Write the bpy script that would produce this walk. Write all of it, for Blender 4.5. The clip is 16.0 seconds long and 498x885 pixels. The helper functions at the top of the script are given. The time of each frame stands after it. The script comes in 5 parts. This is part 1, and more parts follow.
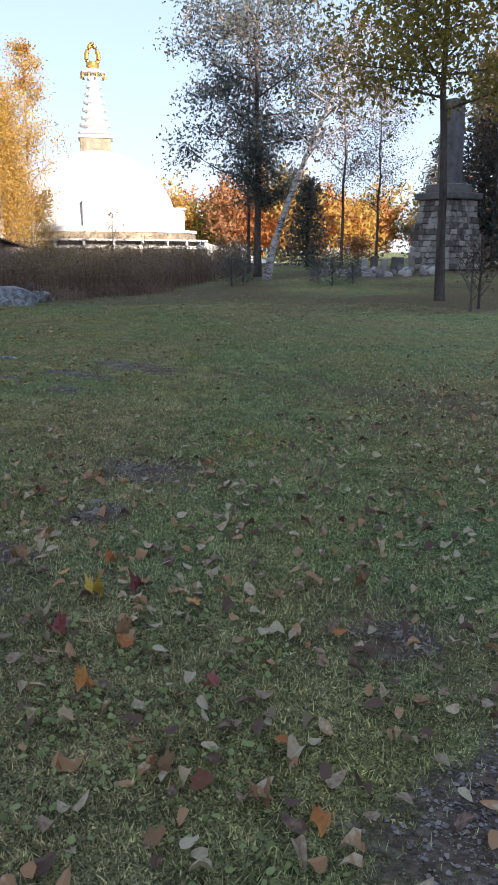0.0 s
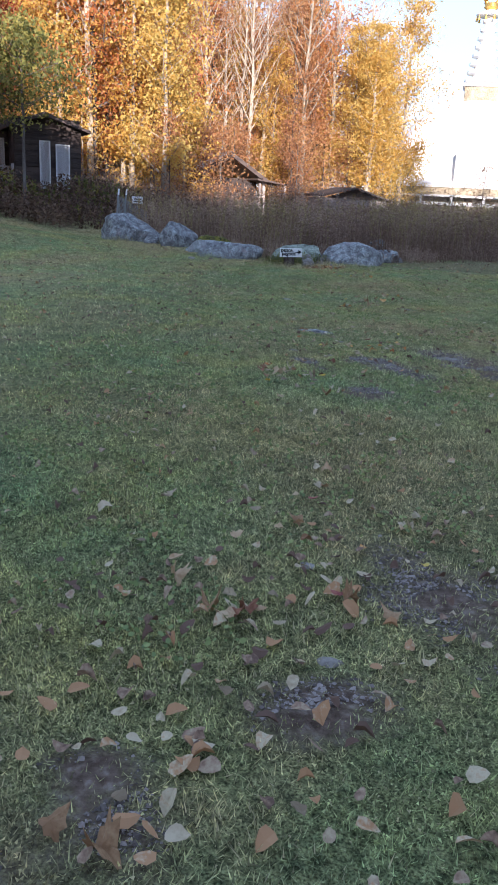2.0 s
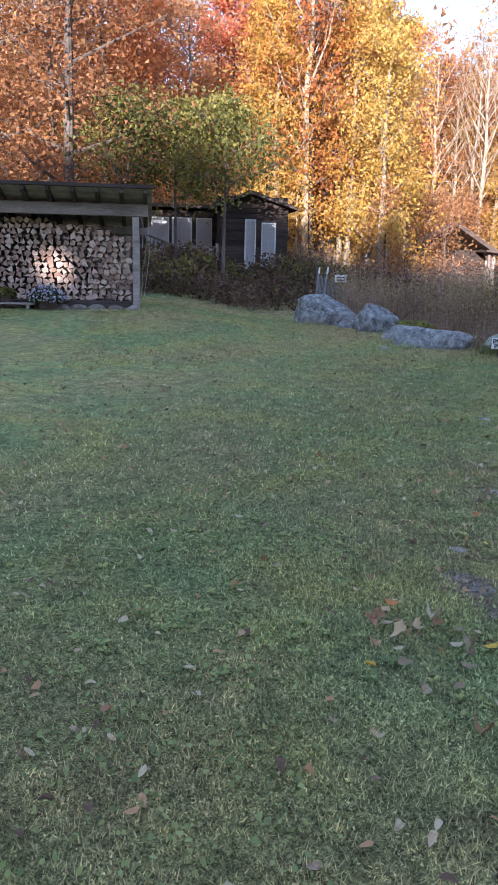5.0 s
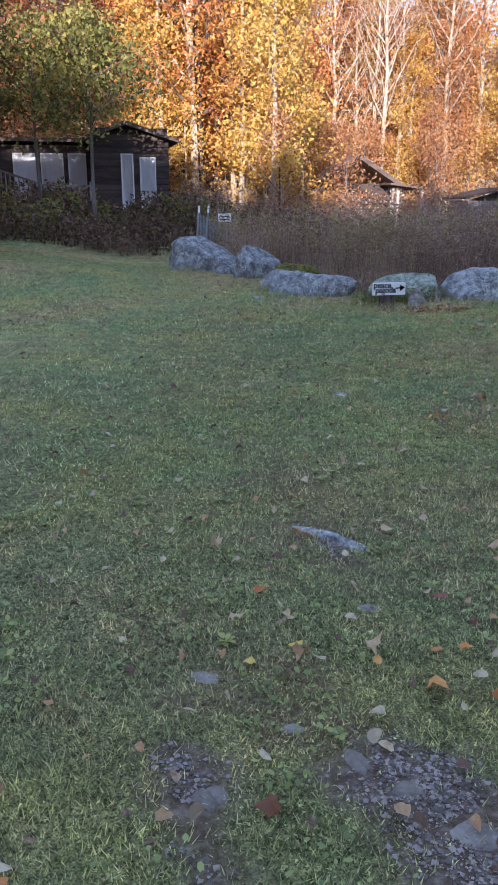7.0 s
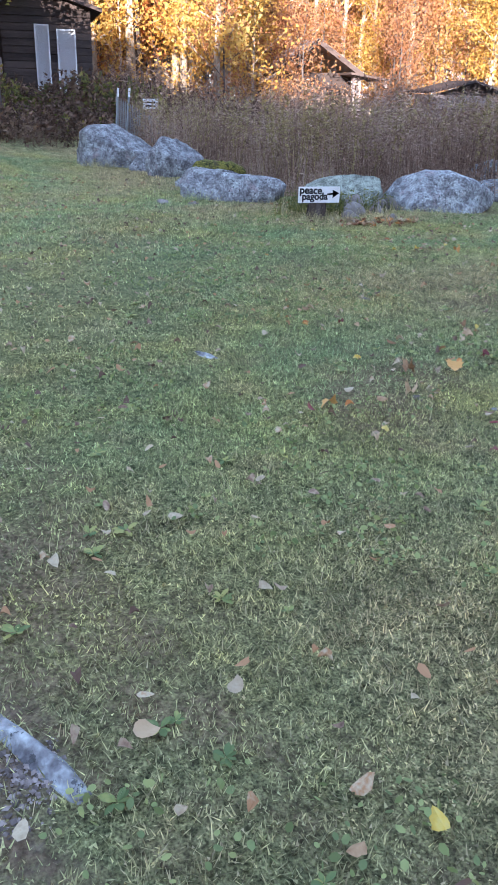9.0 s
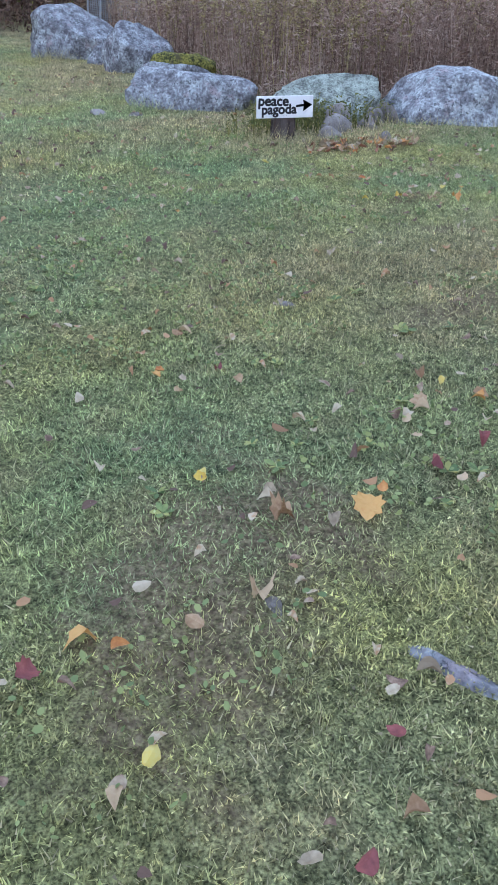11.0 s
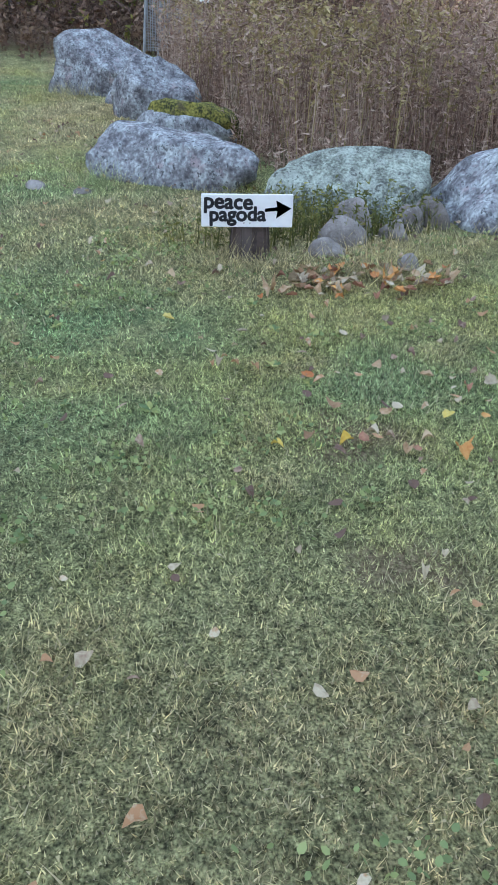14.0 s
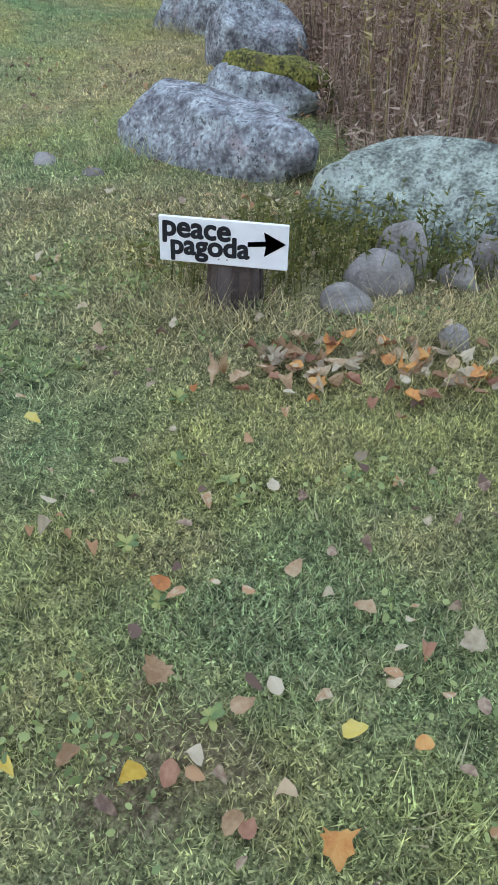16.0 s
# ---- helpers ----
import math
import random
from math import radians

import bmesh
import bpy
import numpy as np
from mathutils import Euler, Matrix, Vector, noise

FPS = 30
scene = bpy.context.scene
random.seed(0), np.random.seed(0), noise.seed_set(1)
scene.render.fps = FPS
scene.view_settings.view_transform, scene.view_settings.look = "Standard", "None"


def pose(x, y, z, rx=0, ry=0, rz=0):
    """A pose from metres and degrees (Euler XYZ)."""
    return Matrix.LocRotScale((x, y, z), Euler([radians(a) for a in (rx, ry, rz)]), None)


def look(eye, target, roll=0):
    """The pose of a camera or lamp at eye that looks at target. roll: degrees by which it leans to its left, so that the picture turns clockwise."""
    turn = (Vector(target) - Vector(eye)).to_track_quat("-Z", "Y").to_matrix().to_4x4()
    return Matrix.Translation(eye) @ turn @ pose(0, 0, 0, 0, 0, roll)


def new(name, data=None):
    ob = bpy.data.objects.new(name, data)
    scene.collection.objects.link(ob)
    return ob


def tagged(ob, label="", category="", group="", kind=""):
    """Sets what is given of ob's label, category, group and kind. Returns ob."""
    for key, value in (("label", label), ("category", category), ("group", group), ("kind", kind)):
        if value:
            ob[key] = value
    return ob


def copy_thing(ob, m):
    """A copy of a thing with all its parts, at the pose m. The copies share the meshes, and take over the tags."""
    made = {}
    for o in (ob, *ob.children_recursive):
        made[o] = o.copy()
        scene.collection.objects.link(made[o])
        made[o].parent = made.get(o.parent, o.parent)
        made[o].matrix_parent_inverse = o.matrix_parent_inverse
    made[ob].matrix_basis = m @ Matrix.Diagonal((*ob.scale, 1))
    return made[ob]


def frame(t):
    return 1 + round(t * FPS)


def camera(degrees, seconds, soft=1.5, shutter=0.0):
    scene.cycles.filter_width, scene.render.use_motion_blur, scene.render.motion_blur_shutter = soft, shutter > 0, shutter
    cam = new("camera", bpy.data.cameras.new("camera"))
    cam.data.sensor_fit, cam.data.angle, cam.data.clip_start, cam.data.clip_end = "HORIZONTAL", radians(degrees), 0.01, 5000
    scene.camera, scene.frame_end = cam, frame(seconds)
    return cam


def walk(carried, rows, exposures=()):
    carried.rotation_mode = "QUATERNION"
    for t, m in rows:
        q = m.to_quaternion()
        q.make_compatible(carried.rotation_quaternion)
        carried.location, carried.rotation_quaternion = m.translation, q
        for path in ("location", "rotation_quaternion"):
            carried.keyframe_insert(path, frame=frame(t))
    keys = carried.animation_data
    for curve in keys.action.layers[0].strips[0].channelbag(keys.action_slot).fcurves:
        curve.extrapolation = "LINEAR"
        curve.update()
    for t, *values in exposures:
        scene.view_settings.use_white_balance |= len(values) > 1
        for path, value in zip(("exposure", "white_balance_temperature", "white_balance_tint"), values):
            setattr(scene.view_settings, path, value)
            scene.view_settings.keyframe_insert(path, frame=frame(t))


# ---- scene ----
cam = camera(34.4, 16.0)
METRES, EYE, TILT, LEAN, TURN = 18.3, 1.5, 0.0, 0.0, 42.0
ROWS = [
    (0.0, 0.0, 0.0, 0.0, 0.03, -13.38, -0.12),
    (0.5, -0.0015, 0.0325, 0.004, 10.36, -14.25, 0.25),
    (1.0, -0.0063, 0.0655, 0.0032, 18.42, -15.23, -0.41),
    (1.5, -0.0068, 0.0975, 0.0006, 21.5, -15.95, -0.22),
    (2.0, -0.0125, 0.1273, -0.0005, 24.99, -16.89, -2.76),
    (2.5, -0.0187, 0.1607, 0.0006, 24.01, -17.82, -2.08),
    (3.0, -0.0234, 0.1934, 0.0015, 29.67, -19.06, -0.98),
    (5.5, -0.0691, 0.3292, 0.0103, 41.5, -12.23, -1.45),
    (6.0, -0.0734, 0.3593, 0.0094, 39.47, -12.91, -2.02),
    (6.5, -0.0789, 0.3918, 0.0096, 34.83, -14.75, -1.4),
    (7.0, -0.0848, 0.4244, 0.0087, 35.28, -16.61, 0.07),
    (7.5, -0.0953, 0.454, 0.0037, 35.33, -20.18, -1.14),
    (8.0, -0.1022, 0.4837, 0.0011, 32.93, -21.29, -1.25),
    (10.5, -0.1396, 0.6529, -0.0011, 35.47, -28.75, -0.59),
    (11.0, -0.1454, 0.6846, 0.0027, 35.62, -30.97, -0.55),
    (11.5, -0.1593, 0.7131, 0.0016, 35.92, -30.89, -1.36),
    (12.0, -0.1663, 0.7434, 0.0005, 35.22, -30.52, 0.09),
    (12.5, -0.1744, 0.7728, 0.0038, 39.56, -30.06, 1.61),
    (13.0, -0.1847, 0.8041, 0.0068, 40.52, -30.01, 1.54),
    (13.5, -0.1897, 0.8345, 0.0058, 41.7, -29.93, 0.52),
    (14.0, -0.1985, 0.8649, 0.0048, 45.38, -30.21, -1.2),
    (14.5, -0.2075, 0.8923, 0.0063, 47.28, -30.68, -0.49),
    (15.0, -0.2143, 0.9177, 0.008, 55.48, -31.29, 0.34),
    (15.5, -0.2233, 0.9384, 0.0062, 57.89, -33.36, -2.32),
    (16.0, -0.2334, 0.9613, 0.0055, 58.49, -34.88, -1.17),
]
EXPOSURES = [(0.0, 2.27, 5700, 17), (0.5, 2.47, 5500, 16), (1.0, 2.31, 5370, 17), (1.5, 2.48, 5270, 18), (3.0, 2.69, 5270, 18), (5.5, 2.84, 5270, 20), (6.0, 2.74, 5270, 21), (7.0, 2.8, 5270, 22), (8.0, 3.19, 5270, 21), (10.5, 3.64, 5500, 21), (12.0, 3.66, 5550, 20), (14.0, 3.66, 5700, 14), (16.0, 3.64, 6100, 14)]
walk(cam, [(t, pose(0, 0, EYE, TILT, LEAN, TURN) @ pose(METRES * x, METRES * y, METRES * z, 90 + pitch, roll, yaw)) for t, x, y, z, yaw, pitch, roll in ROWS],
     exposures=EXPOSURES)

# ---- world and sun ----
SUN_ELEVATION, SUN_AZIMUTH = 14.0, -20.0   # degrees; azimuth counted from +x towards +y
world = bpy.data.worlds.new("clear_evening_sky")
scene.world = world
world.use_nodes = True
sky = world.node_tree.nodes.new("ShaderNodeTexSky")
sky.sky_type, sky.sun_disc = "NISHITA", False
sky.sun_elevation, sky.sun_rotation = radians(SUN_ELEVATION), radians(90 - SUN_AZIMUTH)
sky.air_density, sky.dust_density, sky.ozone_density = 1.0, 0.2, 3.0
back = world.node_tree.nodes["Background"]
back.inputs[1].default_value = 0.128
sky_gamma = world.node_tree.nodes.new("ShaderNodeGamma")   # gamma flattens the sky's contrast, so the ground reads brighter against it
sky_gamma.inputs["Gamma"].default_value = 0.34
world.node_tree.links.new(sky.outputs[0], sky_gamma.inputs["Color"])
world.node_tree.links.new(sky_gamma.outputs[0], back.inputs[0])

sun_data = bpy.data.lights.new("sun", "SUN")
sun_data.energy, sun_data.angle, sun_data.color = 2.25, radians(0.6), (1.0, 0.82, 0.6)
sun = new("sun", sun_data)
e, a = radians(SUN_ELEVATION), radians(SUN_AZIMUTH)
sun.matrix_world = look((math.cos(a) * math.cos(e) * 50, math.sin(a) * math.cos(e) * 50, math.sin(e) * 50), (0, 0, 0))

# ---- materials ----


def material(name, cols, scale=3.0, rough=0.8, bump=0.3, fine=40.0, vary=0.0, island=0.0, metal=0.0, leafy=0.0, coords="world", stretch=(1, 1, 1), fine_amount=0.5):
    """Colours spread by a coarse noise, broken up by a fine one; vary and island shift them from object to object and piece to piece."""
    m = bpy.data.materials.new(name)
    m.use_nodes = True
    nt = m.node_tree
    n, l = nt.nodes, nt.links
    bsdf = n["Principled BSDF"]
    if coords == "world":
        src = n.new("ShaderNodeNewGeometry").outputs["Position"]
    else:
        src = n.new("ShaderNodeTexCoord").outputs["Object"]
    mp = n.new("ShaderNodeMapping")
    mp.inputs["Scale"].default_value = stretch
    l.new(src, mp.inputs["Vector"])
    coarse = n.new("ShaderNodeTexNoise")
    coarse.inputs["Scale"].default_value, coarse.inputs["Detail"].default_value = scale, 4
    grain = n.new("ShaderNodeTexNoise")
    grain.inputs["Scale"].default_value, grain.inputs["Detail"].default_value = fine, 3
    l.new(mp.outputs[0], coarse.inputs["Vector"])
    l.new(mp.outputs[0], grain.inputs["Vector"])
    value = n.new("ShaderNodeMath")
    value.operation = "MULTIPLY_ADD"
    l.new(grain.outputs["Fac"], value.inputs[0])
    value.inputs[1].default_value = fine_amount
    l.new(coarse.outputs["Fac"], value.inputs[2])
    off = n.new("ShaderNodeMath")
    off.operation = "SUBTRACT"
    l.new(value.outputs[0], off.inputs[0])
    off.inputs[1].default_value = fine_amount * 0.5
    out = off.outputs[0]
    for amount, node, socket in ((vary, "ShaderNodeObjectInfo", "Random"), (island, "ShaderNodeNewGeometry", "Random Per Island")):
        if amount:
            r = n.new(node)
            sh = n.new("ShaderNodeMath")
            sh.operation = "MULTIPLY_ADD"
            l.new(r.outputs[socket], sh.inputs[0])
            sh.inputs[1].default_value = amount
            l.new(out, sh.inputs[2])
            sb = n.new("ShaderNodeMath")
            sb.operation = "SUBTRACT"
            l.new(sh.outputs[0], sb.inputs[0])
            sb.inputs[1].default_value = amount / 2
            out = sb.outputs[0]
    ramp = n.new("ShaderNodeValToRGB")
    el = ramp.color_ramp.elements
    while len(el) < len(cols):
        el.new(0.5)
    for i, c in enumerate(cols):
        el[i].position = 0.25 + 0.5 * i / max(1, len(cols) - 1)
        el[i].color = (*c, 1)
    l.new(out, ramp.inputs["Fac"])
    l.new(ramp.outputs["Color"], bsdf.inputs["Base Color"])
    bsdf.inputs["Roughness"].default_value, bsdf.inputs["Metallic"].default_value = rough, metal
    bsdf.inputs["Specular IOR Level"].default_value = 0.3
    if bump:
        b = n.new("ShaderNodeBump")
        b.inputs["Strength"].default_value, b.inputs["Distance"].default_value = bump, 0.02
        l.new(grain.outputs["Fac"], b.inputs["Height"])
        l.new(b.outputs[0], bsdf.inputs["Normal"])
    if leafy:
        tr = n.new("ShaderNodeBsdfTranslucent")
        l.new(ramp.outputs["Color"], tr.inputs["Color"])
        mix = n.new("ShaderNodeMixShader")
        mix.inputs[0].default_value = leafy
        l.new(bsdf.outputs[0], mix.inputs[1])
        l.new(tr.outputs[0], mix.inputs[2])
        l.new(mix.outputs[0], n["Material Output"].inputs["Surface"])
    return m


LICHEN = material("lichened_granite", [(0.075, 0.072, 0.077), (0.13, 0.127, 0.132), (0.2, 0.2, 0.205), (0.31, 0.325, 0.325), (0.47, 0.5, 0.49)], 7, 0.95, 0.9, 34, vary=0.1, fine_amount=0.8)
LICHEN_GREEN = material("green_lichened_rock", [(0.08, 0.085, 0.07), (0.16, 0.175, 0.14), (0.28, 0.31, 0.25), (0.4, 0.44, 0.36)], 9, 0.95, 0.8, 50, fine_amount=0.9)
FIELDSTONE = material("field_stone", [(0.13, 0.112, 0.096), (0.215, 0.193, 0.17), (0.31, 0.283, 0.255)], 9, 0.9, 0.5, 60, vary=0.3)
MOSS = material("moss", [(0.03, 0.032, 0.014), (0.1, 0.1, 0.025), (0.19, 0.175, 0.04), (0.28, 0.25, 0.06)], 12, 1.0, 1.0, 45, fine_amount=1.2)
PEBBLE = material("grey_pebble", [(0.1, 0.082, 0.072), (0.18, 0.15, 0.135), (0.33, 0.285, 0.26)], 9, 0.85, 0.2, 60, island=0.7)
BARK = material("grey_bark", [(0.06, 0.05, 0.045), (0.12, 0.1, 0.09), (0.2, 0.18, 0.16)], 3, 0.95, 0.8, 25, vary=0.25, stretch=(1, 1, 0.25))
PALE_BARK = material("pale_bark", [(0.15, 0.12, 0.09), (0.3, 0.25, 0.19), (0.44, 0.38, 0.3)], 2.5, 0.9, 0.5, 14, vary=0.25, stretch=(1, 1, 0.6))
BIRCH_BARK = material("birch_bark", [(0.05, 0.045, 0.045), (0.35, 0.32, 0.31), (0.6, 0.56, 0.54), (0.66, 0.62, 0.6)], 2.2, 0.8, 0.4, 9, stretch=(1, 1, 3.0), fine_amount=0.9)
ORANGE = material("orange_leaves", [(0.36, 0.12, 0.04), (0.54, 0.22, 0.07), (0.63, 0.33, 0.11)], 0.5, 0.6, 0, 3, vary=0.2, island=0.5, leafy=0.5)
RUST = material("rust_leaves", [(0.27, 0.125, 0.065), (0.42, 0.205, 0.09), (0.53, 0.31, 0.14)], 0.5, 0.65, 0, 3, vary=0.3, island=0.5, leafy=0.5)
YELLOW = material("yellow_leaves", [(0.42, 0.23, 0.045), (0.6, 0.38, 0.08), (0.63, 0.47, 0.14)], 0.5, 0.6, 0, 3, vary=0.25, island=0.5, leafy=0.5)
RED = material("red_leaves", [(0.42, 0.11, 0.06), (0.57, 0.19, 0.1), (0.64, 0.29, 0.16)], 0.5, 0.6, 0, 3, vary=0.2, island=0.5, leafy=0.5)
OLIVE = material("olive_leaves", [(0.09, 0.1, 0.03), (0.175, 0.18, 0.05), (0.35, 0.31, 0.08)], 0.5, 0.6, 0, 3, vary=0.2, island=0.5, leafy=0.5)
YELLOW_GREEN = material("yellowing_maple_leaves", [(0.15, 0.14, 0.035), (0.29, 0.25, 0.055), (0.47, 0.34, 0.08)], 0.4, 0.6, 0, 3, island=0.5, leafy=0.6)
NEEDLE = material("pine_needles", [(0.09, 0.12, 0.115), (0.16, 0.195, 0.185), (0.29, 0.23, 0.16)], 0.6, 0.6, 0, 3, island=0.6, leafy=0.4)
BROWNLEAF = material("withered_leaves", [(0.08, 0.05, 0.035), (0.16, 0.1, 0.07), (0.25, 0.17, 0.11)], 0.7, 0.8, 0, 3, island=0.7, leafy=0.2)
WEED = material("dry_weeds", [(0.15, 0.095, 0.068), (0.3, 0.2, 0.145), (0.47, 0.355, 0.265)], 0.6, 0.9, 0, 4, island=0.6, leafy=0.15)
WEED_GOLD = material("goldenrod_weeds", [(0.18, 0.14, 0.06), (0.32, 0.25, 0.11), (0.45, 0.37, 0.18)], 0.6, 0.9, 0, 4, island=0.6, leafy=0.2)
GREY_WOOD = material("weathered_wood", [(0.18, 0.15, 0.14), (0.32, 0.275, 0.255), (0.45, 0.395, 0.375)], 4, 0.85, 0.4, 40, vary=0.3, stretch=(1, 0.15, 1))
DARK_WOOD = material("dark_stained_wood", [(0.03, 0.022, 0.02), (0.06, 0.045, 0.04), (0.1, 0.075, 0.065)], 4, 0.8, 0.4, 40, vary=0.3, stretch=(1, 0.15, 1))
ROOF_BOARD = material("roof_boards", [(0.26, 0.21, 0.185), (0.4, 0.34, 0.3), (0.5, 0.43, 0.39)], 5, 0.85, 0.4, 40, vary=0.3)
LOG_END = material("split_log", [(0.3, 0.2, 0.155), (0.48, 0.345, 0.28), (0.64, 0.5, 0.42)], 9, 0.85, 0.4, 60, vary=0.7)
LOG_REST = material("split_log_pile", [(0.3, 0.2, 0.155), (0.48, 0.345, 0.28), (0.64, 0.5, 0.42)], 9, 0.85, 0.4, 60, island=0.7)
WHITE = material("white_paint", [(0.74, 0.74, 0.74), (0.8, 0.8, 0.8), (0.84, 0.84, 0.83)], 2, 0.5, 0.1, 30)
PLASTER = material("white_plaster", [(0.74, 0.73, 0.7), (0.8, 0.79, 0.77), (0.83, 0.82, 0.8)], 0.8, 0.8, 0.2, 8)
BLACK = material("black_ink", [(0.01, 0.01, 0.012), (0.02, 0.02, 0.025)], 10, 0.6, 0, 60)
STONEWORK = material("stone_masonry", [(0.17, 0.15, 0.14), (0.33, 0.3, 0.275), (0.52, 0.48, 0.44)], 2.5, 0.9, 0.5, 12, vary=0.7)
MORTAR = material("mortar", [(0.2, 0.19, 0.175), (0.3, 0.285, 0.265)], 4, 0.95, 0.4, 40)
DARK_STONE = material("dark_granite", [(0.12, 0.12, 0.12), (0.2, 0.19, 0.19), (0.27, 0.26, 0.26)], 3, 0.8, 0.3, 30)
PAGODA_STONE = material("tan_terrace_stone", [(0.16, 0.135, 0.09), (0.3, 0.25, 0.175), (0.44, 0.38, 0.27)], 1.6, 0.9, 0.5, 9, fine_amount=0.9)
GOLD = material("gilded_metal", [(0.55, 0.3, 0.06), (0.75, 0.45, 0.12)], 3, 0.35, 0.1, 20, metal=0.9)
# The curtains' white is raised to stand in for sky reflected in the panes.
CURTAIN = material("curtain_sky_reflection", [(0.72, 0.72, 0.73), (0.82, 0.82, 0.83)], 3, 0.8, 0.2, 20, stretch=(1, 8, 0.2))


def blotched(m, scale, colour, lo, hi, amount=0.85):
    """Adds crusts of another colour, with frayed edges, over a material's own colour."""
    nt = m.node_tree
    bsdf = nt.nodes["Principled BSDF"]
    under = bsdf.inputs["Base Color"].links[0].from_socket
    pos = nt.nodes.new("ShaderNodeNewGeometry").outputs["Position"]
    tex = nt.nodes.new("ShaderNodeTexNoise")
    tex.inputs["Scale"].default_value, tex.inputs["Detail"].default_value, tex.inputs["Roughness"].default_value = scale, 6, 0.68
    nt.links.new(pos, tex.inputs["Vector"])
    cut = nt.nodes.new("ShaderNodeMapRange")
    cut.inputs["From Min"].default_value, cut.inputs["From Max"].default_value, cut.inputs["To Max"].default_value = lo, hi, amount
    nt.links.new(tex.outputs["Fac"], cut.inputs["Value"])
    mix = nt.nodes.new("ShaderNodeMix")
    mix.data_type = "RGBA"
    mix.inputs[7].default_value = (*colour, 1)
    nt.links.new(cut.outputs[0], mix.inputs[0])
    nt.links.new(under, mix.inputs[6])
    nt.links.new(mix.outputs[2], bsdf.inputs["Base Color"])


blotched(LICHEN, 11, (0.37, 0.41, 0.405), 0.53, 0.6, 0.6)
blotched(LICHEN, 5, (0.34, 0.28, 0.28), 0.58, 0.66, 0.7)
blotched(LICHEN, 22, (0.05, 0.05, 0.052), 0.57, 0.61)
blotched(LICHEN_GREEN, 8, (0.38, 0.41, 0.35), 0.52, 0.6, 0.5)
blotched(LICHEN_GREEN, 16, (0.07, 0.072, 0.06), 0.58, 0.63)
blotched(FIELDSTONE, 26, (0.36, 0.34, 0.32), 0.6, 0.66, 0.6)
blotched(MOSS, 6, (0.07, 0.06, 0.035), 0.55, 0.64, 0.9)

GLASS = bpy.data.materials.new("window_glass")
GLASS.use_nodes = True
GLASS.node_tree.nodes["Principled BSDF"].inputs["Base Color"].default_value = (0.95, 0.97, 1, 1)
GLASS.node_tree.nodes["Principled BSDF"].inputs["Transmission Weight"].default_value = 1.0
GLASS.node_tree.nodes["Principled BSDF"].inputs["Roughness"].default_value = 0.03

# ---- helpers for meshes ----
rng = np.random.default_rng(7)
TABLE = np.random.default_rng(3).random((256, 256))


def vnoise(x, y, scale):
    """Smooth value noise in 0 to 1 over the plan; features about `scale` metres wide."""
    x, y = np.asarray(x, float) / scale + 1000, np.asarray(y, float) / scale + 1000
    i, j = np.floor(x).astype(int), np.floor(y).astype(int)
    u, v = x - i, y - j
    u, v = u * u * (3 - 2 * u), v * v * (3 - 2 * v)
    q = lambda p, r: TABLE[p % 256, r % 256]
    return (q(i, j) * (1 - u) + q(i + 1, j) * u) * (1 - v) + (q(i, j + 1) * (1 - u) + q(i + 1, j + 1) * u) * v


def smooth(lo, hi, v):
    k = np.clip((np.asarray(v, float) - lo) / (hi - lo), 0, 1)
    return k * k * (3 - 2 * k)


def height(x, y):
    """The ground's height: a flat lawn that rises to the shed, the bank before the cabin, and the knoll with the monument."""
    x, y = np.asarray(x, float), np.asarray(y, float)
    z = 0.03 + 0.05 * vnoise(x, y, 2.3) + 0.02 * vnoise(x, y, 0.7)
    z = z + 0.46 * smooth(-19.5, -25, x) * (1 - smooth(3, 7.2, y) * 0.85)
    z = z + 0.85 * smooth(-27.0, -33, x) * (1 - smooth(8, 13, y) * 0.8)
    z = z + 0.62 * smooth(19, 35, y) * smooth(-60, -20, x)
    return z


def ground_z(x, y):
    return float(height(x, y))


def raw_mesh(name, verts, faces, mats, smooth_shade=False):
    """A mesh from arrays: verts (n, 3) and faces (m, k), all of one size."""
    verts, faces = np.asarray(verts, np.float32), np.asarray(faces, np.int32)
    me = bpy.data.meshes.new(name)
    me.vertices.add(len(verts))
    me.vertices.foreach_set("co", verts.ravel())
    m, k = faces.shape
    me.loops.add(m * k)
    me.loops.foreach_set("vertex_index", faces.ravel())
    me.polygons.add(m)
    me.polygons.foreach_set("loop_start", np.arange(0, m * k, k, dtype=np.int32))
    me.polygons.foreach_set("use_smooth", np.full(m, smooth_shade))
    for mt in mats if isinstance(mats, (list, tuple)) else [mats]:
        me.materials.append(mt)
    me.update(calc_edges=True)
    return me


def child(ob, parent):
    ob.parent = parent
    return ob


def part(name, bm, mat, parent=None, label="", smooth_shade=False):
    me = bpy.data.meshes.new(name)
    bm.to_mesh(me)
    bm.free()
    for mt in mat if isinstance(mat, (list, tuple)) else [mat]:
        me.materials.append(mt)
    if smooth_shade:
        for p in me.polygons:
            p.use_smooth = True
    ob = new(name, me)
    if parent:
        ob.parent = parent
    if label:
        tagged(ob, label)
    return ob


def box(x0, x1, y0, y1, z0, z1, bevel=0.0, bm=None):
    bm = bm or bmesh.new()
    made = bmesh.ops.create_cube(bm, size=1)["verts"]
    for v in made:
        v.co = Vector(((x0 + x1) / 2 + v.co.x * (x1 - x0), (y0 + y1) / 2 + v.co.y * (y1 - y0), (z0 + z1) / 2 + v.co.z * (z1 - z0)))
    if bevel:
        bmesh.ops.bevel(bm, geom=list({e for v in made for e in v.link_edges}), offset=bevel, segments=1, affect="EDGES")
    return bm


